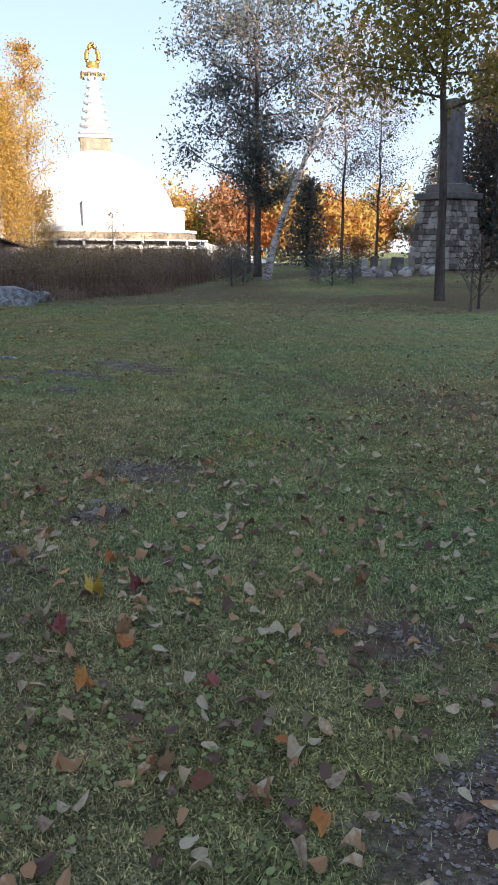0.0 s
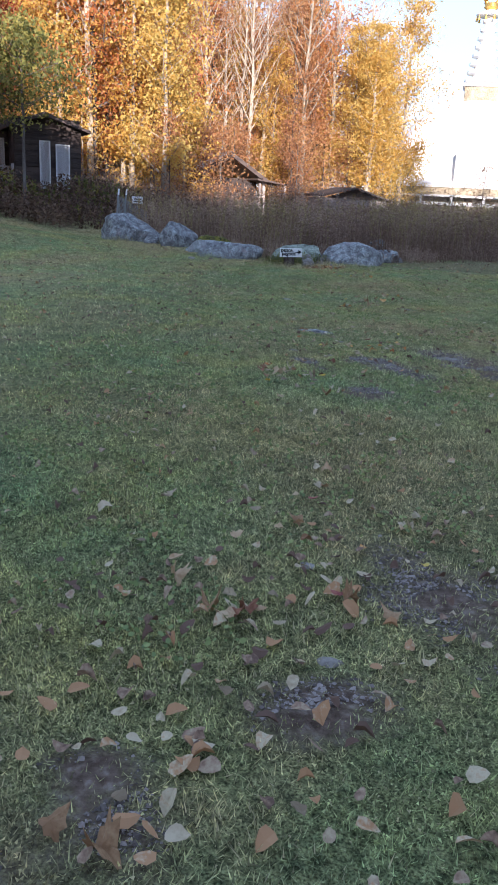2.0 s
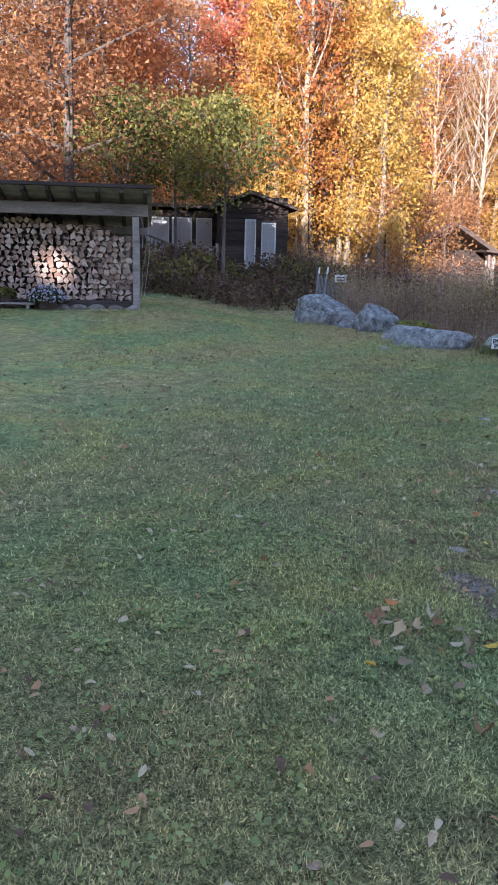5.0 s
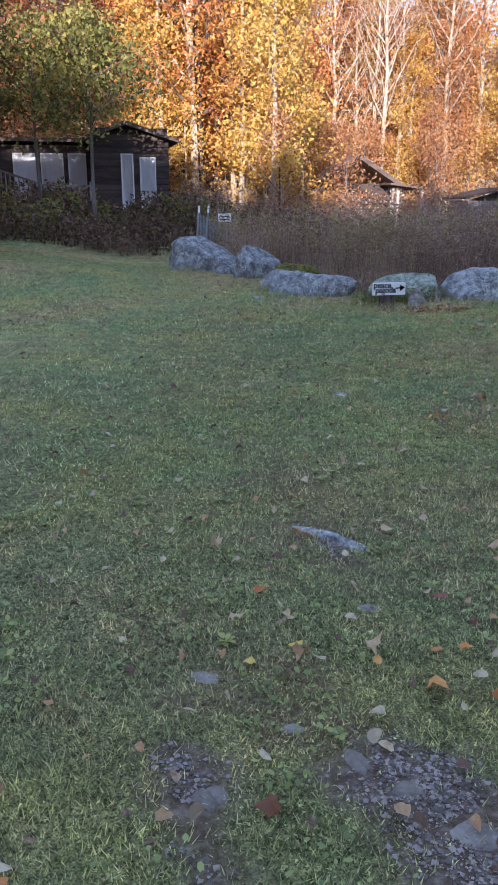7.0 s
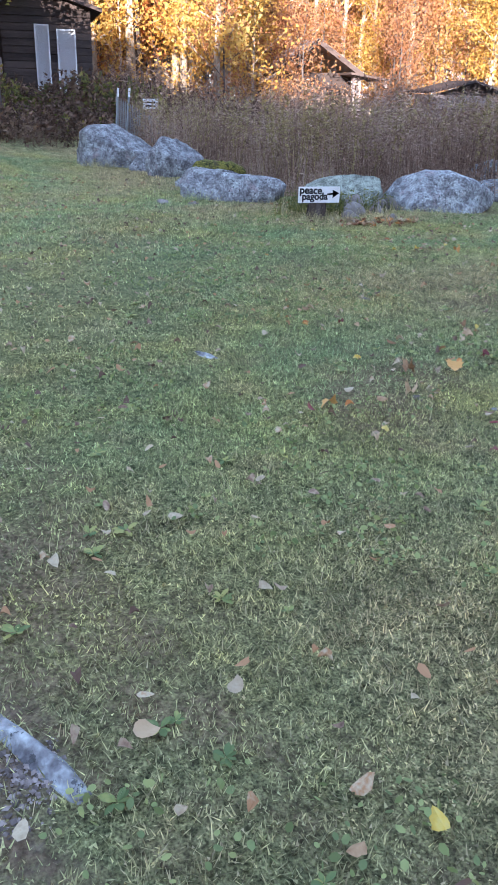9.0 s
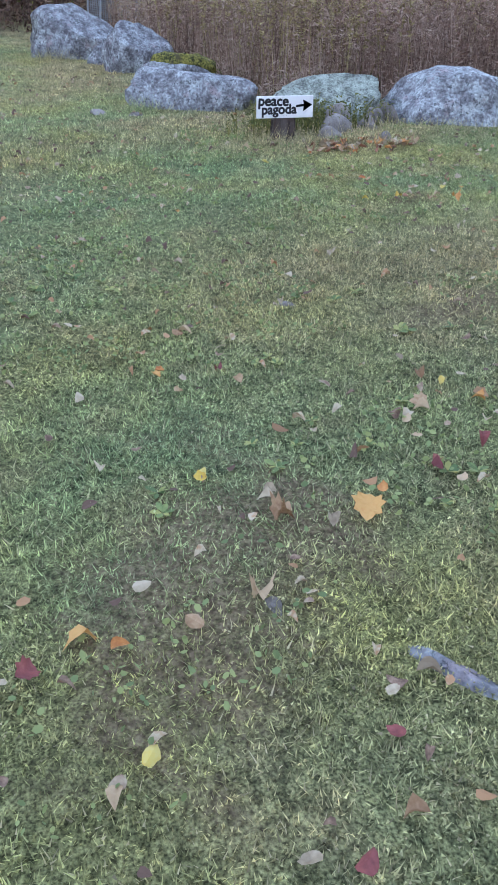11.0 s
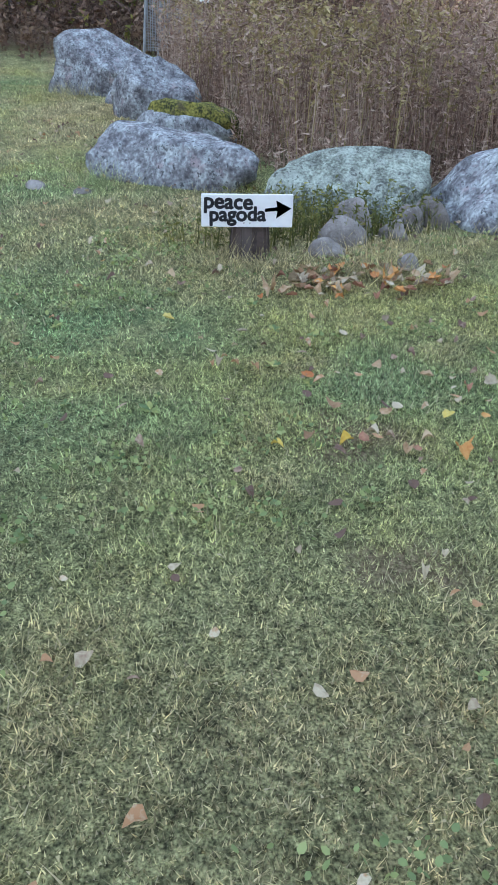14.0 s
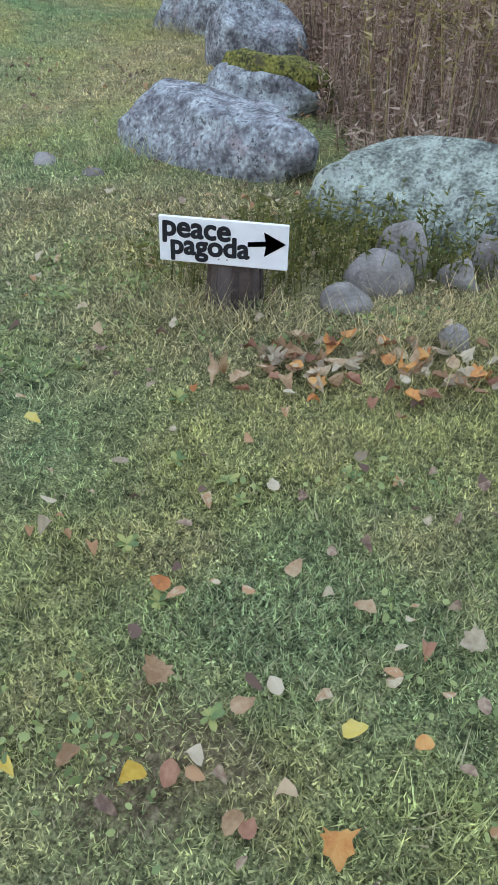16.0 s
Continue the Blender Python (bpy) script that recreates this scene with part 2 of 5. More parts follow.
def tube(points, radii, sides=6, bm=None):
    """A tapered tube along the points."""
    bm = bm or bmesh.new()
    rings = []
    for i, p in enumerate(points):
        p = Vector(p)
        d = (Vector(points[min(i + 1, len(points) - 1)]) - Vector(points[max(i - 1, 0)])).normalized()
        s = d.orthogonal().normalized() if abs(d.z) < 0.9 else (d.cross(Vector((0, 1, 0)))).normalized()
        t = d.cross(s)
        rings.append([bm.verts.new(p + radii[i] * (math.cos(k * math.tau / sides) * s + math.sin(k * math.tau / sides) * t)) for k in range(sides)])
    for r0, r1 in zip(rings, rings[1:]):
        for k in range(sides):
            bm.faces.new((r0[k], r0[(k + 1) % sides], r1[(k + 1) % sides], r1[k]))
    bm.faces.new(rings[0][::-1])
    bm.faces.new(rings[-1])
    return bm


def lathe(profile, sides=32, bm=None):
    """A turned body from (radius, z) pairs."""
    bm = bm or bmesh.new()
    rings = [[bm.verts.new((r * math.cos(k * math.tau / sides), r * math.sin(k * math.tau / sides), z)) for k in range(sides)] for r, z in profile]
    for r0, r1 in zip(rings, rings[1:]):
        for k in range(sides):
            bm.faces.new((r0[k], r0[(k + 1) % sides], r1[(k + 1) % sides], r1[k]))
    bm.faces.new(rings[0][::-1])
    bm.faces.new(rings[-1])
    return bm


def base(name, x, y, z=None, rz=0.0):
    ob = new(name)
    ob.matrix_basis = pose(x, y, ground_z(x, y) if z is None else z, 0, 0, rz)
    return ob


def cards(points, size, seed, flat=0.0, aspect=1.0, sides=3):
    """Small leaves of three or six corners at the points, turned at random: verts and faces."""
    r = np.random.default_rng(seed)
    n = len(points)
    u = r.normal(size=(n, 3))
    u[:, 2] *= 1 - flat
    u /= np.linalg.norm(u, axis=1, keepdims=True)
    w = r.normal(size=(n, 3))
    w[:, 2] *= 1 - flat
    w -= (w * u).sum(1, keepdims=True) * u
    w /= np.linalg.norm(w, axis=1, keepdims=True)
    s = size * r.uniform(0.6, 1.35, (n, 1))
    p = np.asarray(points)
    if sides == 3:
        v = np.stack([p - u * s * 0.35 - w * s * 0.4 * aspect, p - u * s * 0.35 + w * s * 0.4 * aspect, p + u * s * 0.75], 1)
    else:
        w = w * aspect
        v = np.stack([p - u * s * 0.5, p - u * s * 0.25 + w * s * 0.27, p + u * s * 0.2 + w * s * 0.27, p + u * s * 0.55, p + u * s * 0.2 - w * s * 0.27, p - u * s * 0.25 - w * s * 0.27], 1)
    return v.reshape(-1, 3), np.arange(sides * n).reshape(n, sides)


# ---- the ground ----
# bare, gravelly spots in the lawn: x, y, radius along x, radius along y
BARE = [(-3.95, 3.4, 0.45, 0.28), (-3.52, 2.62, 0.2, 0.2), (-3.26, 1.95, 0.27, 0.15), (-3.12, 1.5, 0.34, 0.2), (-7.75, 5.66, 0.5, 0.22), (-8.2, 4.98, 0.34, 0.12),
        (-8.1, 5.6, 0.2, 0.2), (-9.85, 5.94, 0.3, 0.1), (-0.72, 1.85, 0.26, 0.42), (-1.42, 2.45, 0.16, 0.16), (-7.0, 4.9, 0.2, 0.2), (-7.65, 6.5, 0.85, 0.34)]


# worn, brown places with thin turf, in the same terms
WORN = [(-10.41, 5.89, 0.8, 0.4), (-8.67, 5.39, 0.3, 0.25), (-12.1, 7.71, 0.55, 0.3), (-12.13, 7.64, 0.4, 0.25), (-12.23, 8.15, 0.3, 0.2), (-4.32, 7.04, 1.6, 0.7), (-1.38, 2.41, 0.45, 0.3), (-7.92, 6.53, 1.2, 0.5), (-10.35, 5.94, 0.7, 0.35), (-15.93, 9.86, 0.3, 0.15), (-15.18, 9.9, 0.12, 0.2), (-13.84, 9.43, 0.25, 0.35)]


def wornness(x, y):
    x, y = np.asarray(x, float), np.asarray(y, float)
    b = np.zeros_like(x)
    for cx, cy, rx, ry in WORN:
        d = np.sqrt(((x - cx) / rx) ** 2 + ((y - cy) / ry) ** 2)
        b = np.maximum(b, smooth(1.4, 0.3, d + 1.2 * (vnoise(x, y, 0.3) - 0.5) + 0.9 * (vnoise(x, y, 0.1) - 0.5)))
    return b


def bareness(x, y):
    x, y = np.asarray(x, float), np.asarray(y, float)
    b = np.zeros_like(x)
    for cx, cy, rx, ry in BARE:
        d = np.sqrt(((x - cx) / rx) ** 2 + ((y - cy) / ry) ** 2)
        b = np.maximum(b, smooth(1.35, 0.45, d + 0.9 * (vnoise(x, y, 0.25) - 0.5) + 0.6 * (vnoise(x, y, 0.08) - 0.5)))
    return b


def axis(fine0, fine1, step, lo, hi):
    a = list(np.arange(fine0, fine1 + step / 2, step))
    s, v = step, fine1
    while v < hi:
        s *= 1.25
        v += s
        a.append(min(v, hi))
    s, v = step, fine0
    while v > lo:
        s *= 1.25
        v -= s
        a.insert(0, max(v, lo))
    return np.array(a)


PATH_X, PATH_Y = [2.0, 0.0, -4.97, -9.9, -15.0, -18.0], [-1.5, 0.0, 3.63, 7.17, 10.2, 12.0]


def from_path(x, y):
    d = np.full(np.shape(x), 1e9)
    for ax, ay, bx, by in zip(PATH_X, PATH_Y, PATH_X[1:], PATH_Y[1:]):
        k = np.clip(((x - ax) * (bx - ax) + (y - ay) * (by - ay)) / ((bx - ax) ** 2 + (by - ay) ** 2), 0, 1)
        d = np.minimum(d, np.hypot(x - ax - k * (bx - ax), y - ay - k * (by - ay)))
    return d


gx, gy = axis(-24, 1, 0.1, -900, 900), axis(-1.5, 15, 0.1, -900, 900)
GX, GY = np.meshgrid(gx, gy, indexing="ij")
GZ = height(GX, GY)
idx = np.arange(GX.size).reshape(GX.shape)
quads = np.stack([idx[:-1, :-1], idx[1:, :-1], idx[1:, 1:], idx[:-1, 1:]], -1).reshape(-1, 4)

LAWN = bpy.data.materials.new("patchy_lawn")
LAWN.use_nodes = True
nt = LAWN.node_tree
n, l = nt.nodes, nt.links


def noise_of(nt, src, scale, detail=4.0):
    t = nt.nodes.new("ShaderNodeTexNoise")
    t.inputs["Scale"].default_value, t.inputs["Detail"].default_value = scale, detail
    nt.links.new(src, t.inputs["Vector"])
    return t.outputs["Fac"]


def ramp_of(nt, src, stops):
    r = nt.nodes.new("ShaderNodeValToRGB")
    el = r.color_ramp.elements
    while len(el) < len(stops):
        el.new(0.5)
    for i, (p, c) in enumerate(stops):
        el[i].position, el[i].color = p, (*c, 1)
    nt.links.new(src, r.inputs["Fac"])
    return r.outputs["Color"]


def mix_of(nt, fac, a, b):
    m = nt.nodes.new("ShaderNodeMix")
    m.data_type = "RGBA"
    for value, socket in ((fac, m.inputs[0]), (a, m.inputs[6]), (b, m.inputs[7])):
        if isinstance(value, float):
            socket.default_value = value
        else:
            nt.links.new(value, socket)
    return m.outputs[2]


def grass_colour(nt, shift=0.0):
    """Green, blue-green and withered turf by the place on the lawn."""
    pos = nt.nodes.new("ShaderNodeNewGeometry").outputs["Position"]
    green = ramp_of(nt, noise_of(nt, pos, 0.9), [(0.36, (0.285, 0.275, 0.122)), (0.5, (0.235, 0.265, 0.132)), (0.64, (0.175, 0.245, 0.128))])
    dry = ramp_of(nt, noise_of(nt, pos, 5.0), [(0.35, (0.26, 0.2, 0.115)), (0.65, (0.38, 0.3, 0.18))])
    where = ramp_of(nt, noise_of(nt, pos, 0.45, 6.0), [(0.43 - shift, (0, 0, 0)), (0.64 - shift, (0.8, 0.8, 0.8))])
    spots = ramp_of(nt, noise_of(nt, pos, 2.6, 5.0), [(0.5 - shift, (0, 0, 0)), (0.68 - shift, (0.5, 0.5, 0.5))])
    mixed = mix_of(nt, spots, mix_of(nt, where, green, dry), dry)
    for scale, lo, hi in ((7.0, 0.74, 1.2), (48.0, 0.45, 1.5)):   # darker and lighter tufts
        tuft = nt.nodes.new("ShaderNodeMix")
        tuft.data_type, tuft.blend_type = "RGBA", "MULTIPLY"
        tuft.inputs[0].default_value = 1.0
        nt.links.new(mixed, tuft.inputs[6])
        nt.links.new(ramp_of(nt, noise_of(nt, pos, scale, 3.0), [(0.34, (lo, lo * 1.02, lo)), (0.64, (hi, hi, hi * 0.95))]), tuft.inputs[7])
        mixed = tuft.outputs[2]
    return mixed


turf = grass_colour(nt, -0.03)
gpos = n.new("ShaderNodeNewGeometry").outputs["Position"]
fine_shade = ramp_of(nt, noise_of(nt, gpos, 130.0, 4.0), [(0.34, (0.35, 0.35, 0.33)), (0.66, (1.85, 1.85, 1.75))])
mul = n.new("ShaderNodeMix")
mul.data_type, mul.blend_type = "RGBA", "MULTIPLY"
mul.inputs[0].default_value = 1.0
# Near the path the thatch is darkened to paint in shade between blades.
shaded_thatch_at = n.new("ShaderNodeAttribute")
shaded_thatch_at.attribute_name = "shaded_thatch"
shaded_thatch = ramp_of(nt, noise_of(nt, gpos, 28.0, 5.0), [(0.35, (0.022, 0.026, 0.014)), (0.65, (0.2, 0.2, 0.095))])
l.new(mix_of(nt, shaded_thatch_at.outputs["Fac"], turf, shaded_thatch), mul.inputs[6])
l.new(fine_shade, mul.inputs[7])
soil = ramp_of(nt, noise_of(nt, gpos, 30.0, 3.0), [(0.3, (0.09, 0.064, 0.048)), (0.55, (0.18, 0.135, 0.105)), (0.75, (0.3, 0.25, 0.215))])
litter = ramp_of(nt, noise_of(nt, gpos, 55.0, 6.0), [(0.34, (0.06, 0.038, 0.026)), (0.5, (0.16, 0.105, 0.072)), (0.66, (0.32, 0.23, 0.155))])
bare_at = n.new("ShaderNodeAttribute")
bare_at.attribute_name = "bare"
wood_at = n.new("ShaderNodeAttribute")
wood_at.attribute_name = "litter"
col = mix_of(nt, bare_at.outputs["Fac"], mul.outputs[2], soil)
col = mix_of(nt, wood_at.outputs["Fac"], col, litter)
l.new(col, n["Principled BSDF"].inputs["Base Color"])
n["Principled BSDF"].inputs["Roughness"].default_value = 0.95
n["Principled BSDF"].inputs["Specular IOR Level"].default_value = 0.05
gb = n.new("ShaderNodeBump")
gb.inputs["Strength"].default_value, gb.inputs["Distance"].default_value = 0.8, 0.03
l.new(noise_of(nt, gpos, 110.0, 4.0), gb.inputs["Height"])
l.new(gb.outputs[0], n["Principled BSDF"].inputs["Normal"])


def in_field(x, y):
    """1 where tall weeds stand, beyond the line of boulders."""
    x, y = np.asarray(x, float), np.asarray(y, float)
    edge = np.interp(y, [8.6, 9.0, 9.35, 9.6, 10.0, 10.6, 12.5, 14.0, 16.0, 23.0, 30.0], [-26.5, -24.4, -23.1, -22.0, -20.8, -20.2, -20.2, -20.4, -20.9, -23.2, -27.0])
    return ((x < edge + 0.25 * (vnoise(x, y, 0.6) - 0.5)) & (y > 8.6) & (y < 31)).astype(float)


ground = new("ground", raw_mesh("ground", np.stack([GX, GY, GZ], -1).reshape(-1, 3), quads, LAWN, True))
tagged(ground, "patchy mown lawn with bare gravel spots, running into leaf litter under the woods", "lawn", kind="structure")
for key, values in (("bare", bareness(GX, GY)), ("litter", np.maximum(np.maximum(smooth(-28.2, -29.2, GX + 1.2 * vnoise(GX, GY, 1.5)) * (GY < 40), in_field(GX, GY) * 0.8), smooth(6, 12, GX)) + 0.6 * wornness(GX, GY) + 0.75 * smooth(11, 20, GY) * smooth(-27, -22, GX) * smooth(0.15, 0.6, vnoise(GX, GY, 2.6)) * (1 - in_field(GX, GY))),
                    ("shaded_thatch", 0.62 * smooth(8.0, 2.0, from_path(GX, GY)) * (1 - in_field(GX, GY)))):
    ground.data.attributes.new(key, "FLOAT", "POINT").data.foreach_set("value", values.ravel().astype(np.float32))

# ---- trees ----


def tree(name, seed, tall, trunk_r, crown_from, spread, leaves, leaf_size, bark, leaf, limbs=16, lean=(0, 0), rise=0.6, shape="round", clump=0.55, label="", category="tree"):
    r = random.Random(seed)
    top = base(name, 0, 0, 0)
    pts, rad = [], []
    for i in range(9):
        f = i / 8
        pts.append(Vector((lean[0] * f ** 1.3 + r.uniform(-1, 1) * 0.012 * tall * f, lean[1] * f ** 1.3 + r.uniform(-1, 1) * 0.012 * tall * f, tall * f * 0.97 - 0.15 * (i == 0))))
        rad.append(trunk_r * (1.3 if i == 0 else 1.0) * (1 - f) ** 0.8 + 0.012)
    bm = tube(pts, rad, 8)
    tips = []
    for k in range(limbs):
        f = crown_from + (0.97 - crown_from) * ((k + r.random()) / limbs)
        i = min(7, int(f * 8))
        start = pts[i].lerp(pts[i + 1], f * 8 - i)
        g = (f - crown_from) / (1 - crown_from)
        if shape == "round":
            reach = spread * (0.55 + 0.75 * math.sin(math.pi * min(1, g * 0.85 + 0.12))) * r.uniform(0.6, 1.05) * (1 - 0.55 * g)
        elif shape == "cone":
            reach = spread * (1 - g) * r.uniform(0.75, 1.1) + 0.15
        else:
            reach = spread * (0.5 + 0.5 * math.sin(math.pi * g)) * r.uniform(0.6, 1.1)
        ang = k * 2.4 + r.uniform(-0.4, 0.4)
        up = reach * rise * r.uniform(0.6, 1.3)
        end = start + Vector((math.cos(ang) * reach, math.sin(ang) * reach, up))
        mid = start.lerp(end, 0.5) + Vector((r.uniform(-1, 1), r.uniform(-1, 1), -0.4 * r.random() if shape != "cone" else 0.3)) * reach * 0.1
        lr = max(0.012, rad[i] * 0.42)
        tube([start, mid, end], [lr, lr * 0.6, 0.008], 5, bm)
        tips += [(mid, reach), (start.lerp(mid, 0.6), reach), (end, reach)]
        for j in range(4):
            s2 = start.lerp(mid, 0.7).lerp(end, r.random())
            e2 = s2 + Vector((r.uniform(-1, 1), r.uniform(-1, 1), r.uniform(-0.3, 1) * (1 if shape != "cone" else 0.3))).normalized() * reach * r.uniform(0.25, 0.5)
            tube([s2, e2], [lr * 0.35, 0.006], 3, bm)
            tips += [(e2, reach), (s2.lerp(e2, 0.5), reach)]
    part("trunk", bm, bark, top)
    if leaves:
        q = np.random.default_rng(seed)
        which = q.integers(0, len(tips), leaves)
        c = np.array([tuple(t[0]) for t in tips])[which]
        s = np.array([0.15 + clump * 0.28 * t[1] for t in tips])[which]
        p = c + q.normal(size=(leaves, 3)) * s[:, None] * np.array([1, 1, 0.75])
        v, f = cards(p, leaf_size, seed + 1)
        child(new("crown", raw_mesh("crown", v, f, leaf)), top)
    return tagged(top, label, category)


def plant(proto, spots, seed, lo=0.85, hi=1.15, group=""):
    """Sets the prototype and its copies on the ground at the spots."""
    r = random.Random(seed)
    if group:
        tagged(proto, group=group)
    for k, (x, y) in enumerate(spots):
        s = r.uniform(lo, hi)
        m = pose(x, y, ground_z(x, y) - 0.05, 0, 0, r.uniform(0, 360))
        ob = proto if k == 0 else copy_thing(proto, m)
        ob.matrix_basis = m @ Matrix.Diagonal((s, s, s * r.uniform(0.9, 1.1), 1))


def scatter(n, x0, x1, y0, y1, gap, seed, ok=lambda x, y: True):
    r = random.Random(seed)
    out = []
    for _ in range(n * 30):
        x, y = r.uniform(x0, x1), r.uniform(y0, y1)
        if ok(x, y) and all((x - a) ** 2 + (y - b) ** 2 > gap * gap for a, b in out):
            out.append((x, y))
        if len(out) == n:
            break
    return out


W = "woods behind the weed field"


def wood_ok(x, y):
    """Keeps the woods off the cabin, the huts and the open view to the pagoda."""
    return not (x > -41 and y < 9.8) and not (x > -53 and 14.5 < y < 30.5) and y < 0.687 * -x - 2.6


orange_tree = tree("maple_tree", 11, 13, 0.15, 0.18, 2.6, 8500, 0.115, BARK, ORANGE, label="tall maple with thick orange autumn leaves at the woods' edge")
rust_tree = tree("oak_tree", 12, 12, 0.14, 0.12, 2.6, 9000, 0.1, BARK, RUST, limbs=22, label="slender oak with thinning rust-brown leaves, in the woods")
yellow_tree = tree("birch_tree", 13, 12.5, 0.12, 0.15, 1.9, 8500, 0.115, PALE_BARK, YELLOW, limbs=22, rise=0.9, label="upright birch with bright yellow autumn leaves and pale bark")
red_tree = tree("red_maple_tree", 14, 15, 0.16, 0.3, 2.4, 7500, 0.13, BARK, RED, rise=1.1, label="tall maple with pinkish red leaves, behind the cabin")
bare_tree = tree("bare_tree", 15, 16, 0.15, 0.3, 2.0, 900, 0.1, PALE_BARK, RUST, limbs=34, rise=1.6, label="tall, nearly leafless tree with pale bark and fine twigs")
thicket = tree("sapling", 16, 5, 0.035, 0.08, 1.3, 1700, 0.1, BARK, RUST, limbs=16, rise=0.9, label="young understorey sapling with thin brown leaves", category="sapling")
gold_thicket = tree("golden_sapling", 18, 6, 0.04, 0.08, 1.3, 1900, 0.11, PALE_BARK, YELLOW, limbs=16, rise=0.9, label="slim sapling with golden leaves", category="sapling")
olive_tree = tree("young_maple_tree", 17, 5.5, 0.055, 0.47, 1.9, 4200, 0.11, BARK, OLIVE, limbs=20, rise=0.35, label="young maple with olive to yellow-green leaves before the cabin")

plant(orange_tree, [(-37.5, -3.0), (-42, 1.5), (-43.0, 10.8), (-46, 12.5), (-55, 19.0), (-57, 24.5), (-56.5, 29.5)] + scatter(16, -66, -41, -20, 33, 3.6, 1, wood_ok), 21, 1.0, 1.35, group=W)
plant(rust_tree, [(-30.5, 1.0), (-31.5, -1.8), (-30.0, -4.2), (-32.5, -6.5), (-33.0, 0.2), (-54.5, 16.5), (-56.5, 21.8), (-54.2, 27.0), (-59, 27.5)] + scatter(19, -60, -36, -22, 34, 2.8, 2, wood_ok), 22, 0.85, 1.3, group=W)
plant(yellow_tree, [(-50.0, 33.0), (-50.5, 31.2), (-53.5, 33.2), (-48.5, 29.6), (-57, 35.5), (-52, 30.2), (-56, 26.5), (-38.6, 13.0), (-42.6, 12.6), (-41.5, 14.1), (-47.5, 14.0), (-43.5, 8.8)] + scatter(14, -62, -40, 6, 38, 3.4, 3, wood_ok), 23, group=W)
plant(red_tree, [(-47, 7.5), (-49, 3.0), (-45.2, 14.4), (-50.5, 15.2)] + scatter(7, -66, -46, -14, 12, 4.5, 4, wood_ok), 24, group=W)
plant(bare_tree, [(-54, 23.6), (-54.6, 24.9), (-55, 22.2)] + scatter(22, -60, -42, 10, 32, 2.2, 5, wood_ok), 25, 0.9, 1.2, group=W)
plant(thicket, [(-47.5, 17.6), (-47, 19.0), (-48.0, 18.4), (-47.4, 24.0)] + scatter(60, -60, -35.5, -18, 33, 1.4, 6, lambda x, y: not (x > -40.5 and y < 12.5) and not (x > -49 and y > 16) and y < 0.64 * -x - 1.5), 26, 0.7, 1.25, group="saplings at the edge of the woods")
plant(gold_thicket, [(-49.0, 30.8), (-50.5, 33.6), (-51.0, 34.6), (-49.5, 32.0), (-48.6, 29.8)] + scatter(26, -60, -42, 9, 33, 1.8, 7, lambda x, y: not (x > -51.5 and y > 16) and y < 0.64 * -x - 1.5), 29, 0.7, 1.25, group="saplings at the edge of the woods")
plant(olive_tree, [(-30.6, 5.7), (-31.2, 4.2), (-30.9, 2.7)], 27, 0.92, 1.0, group="young maples before the cabin")

# ---- boulders ----


def boulder(name, x, y, length, width, tall, rz, seed, mat, cuts=7, rough=0.06, label="", category="boulder", sink=0.75, detail=4, group="", tip=0.0, boxy=1.0):
    bm = bmesh.new()
    bmesh.ops.create_icosphere(bm, subdivisions=detail, radius=1)
    r = random.Random(seed)
    planes = []
    for _ in range(cuts):
        d = Vector((r.gauss(0, 1), r.gauss(0, 1), r.gauss(0.3, 0.7))).normalized()
        planes.append((d, r.uniform(0.62, 0.85)))
    off = Vector((seed * 3.1, seed * 1.7, 0))
    for v in bm.verts:
        p = Vector([math.copysign(abs(c) ** boxy, c) for c in v.co])
        for d, h in planes:
            k = p.dot(d) - h
            if k > 0:
                p -= d * k * 0.85
        p += v.co * (0.16 * noise.noise(p * 1.3 + off) + rough * noise.noise(p * 4 + off) + rough * 0.5 * noise.noise(p * 10 + off))
        v.co = p
    lo = [min(v.co[i] for v in bm.verts) for i in range(3)]
    hi = [max(v.co[i] for v in bm.verts) for i in range(3)]
    for v in bm.verts:
        c = [(v.co[i] - lo[i]) / (hi[i] - lo[i]) for i in range(3)]
        v.co = Vector(((c[0] - 0.5) * length, (c[1] - 0.5) * width, (c[2] * (1 + sink) - sink) * tall + tip * (c[0] - 0.5)))
    ob = part(name, bm, mat, smooth_shade=True)
    ob.matrix_basis = pose(x, y, ground_z(x, y) - 0.02, 0, 0, rz)
    return tagged(ob, label, category, group)


B = "boulders along the lawn"
boulder("boulder", -20.4, 9.05, 1.66, 0.8, 0.42, 67, 31, LICHEN, boxy=0.7, label="long low grey boulder spotted with pale lichen", group=B)
boulder("boulder", -19.45, 10.38, 1.22, 0.85, 0.43, 67, 32, LICHEN_GREEN, cuts=4, boxy=0.5, tip=0.13, label="flat-topped boulder with pale green lichen among weeds", group=B)
boulder("boulder", -19.1, 11.7, 1.6, 1.2, 0.54, 75, 33, LICHEN, cuts=4, label="big rounded grey boulder with lichen", group=B)
boulder("boulder", -21.85, 9.05, 1.2, 0.74, 0.36, 60, 41, LICHEN, label="low grey boulder under a cushion of moss", group=B)
boulder("moss_cushion", -21.85, 9.12, 1.12, 0.66, 0.46, 60, 41, MOSS, rough=0.12, boxy=0.7, label="yellow-green moss cushion capping a low boulder", category="moss")
boulder("boulder", -25.4, 7.98, 1.9, 1.15, 0.8, 65, 35, LICHEN, label="large angular grey boulder at the end of the row", group=B)
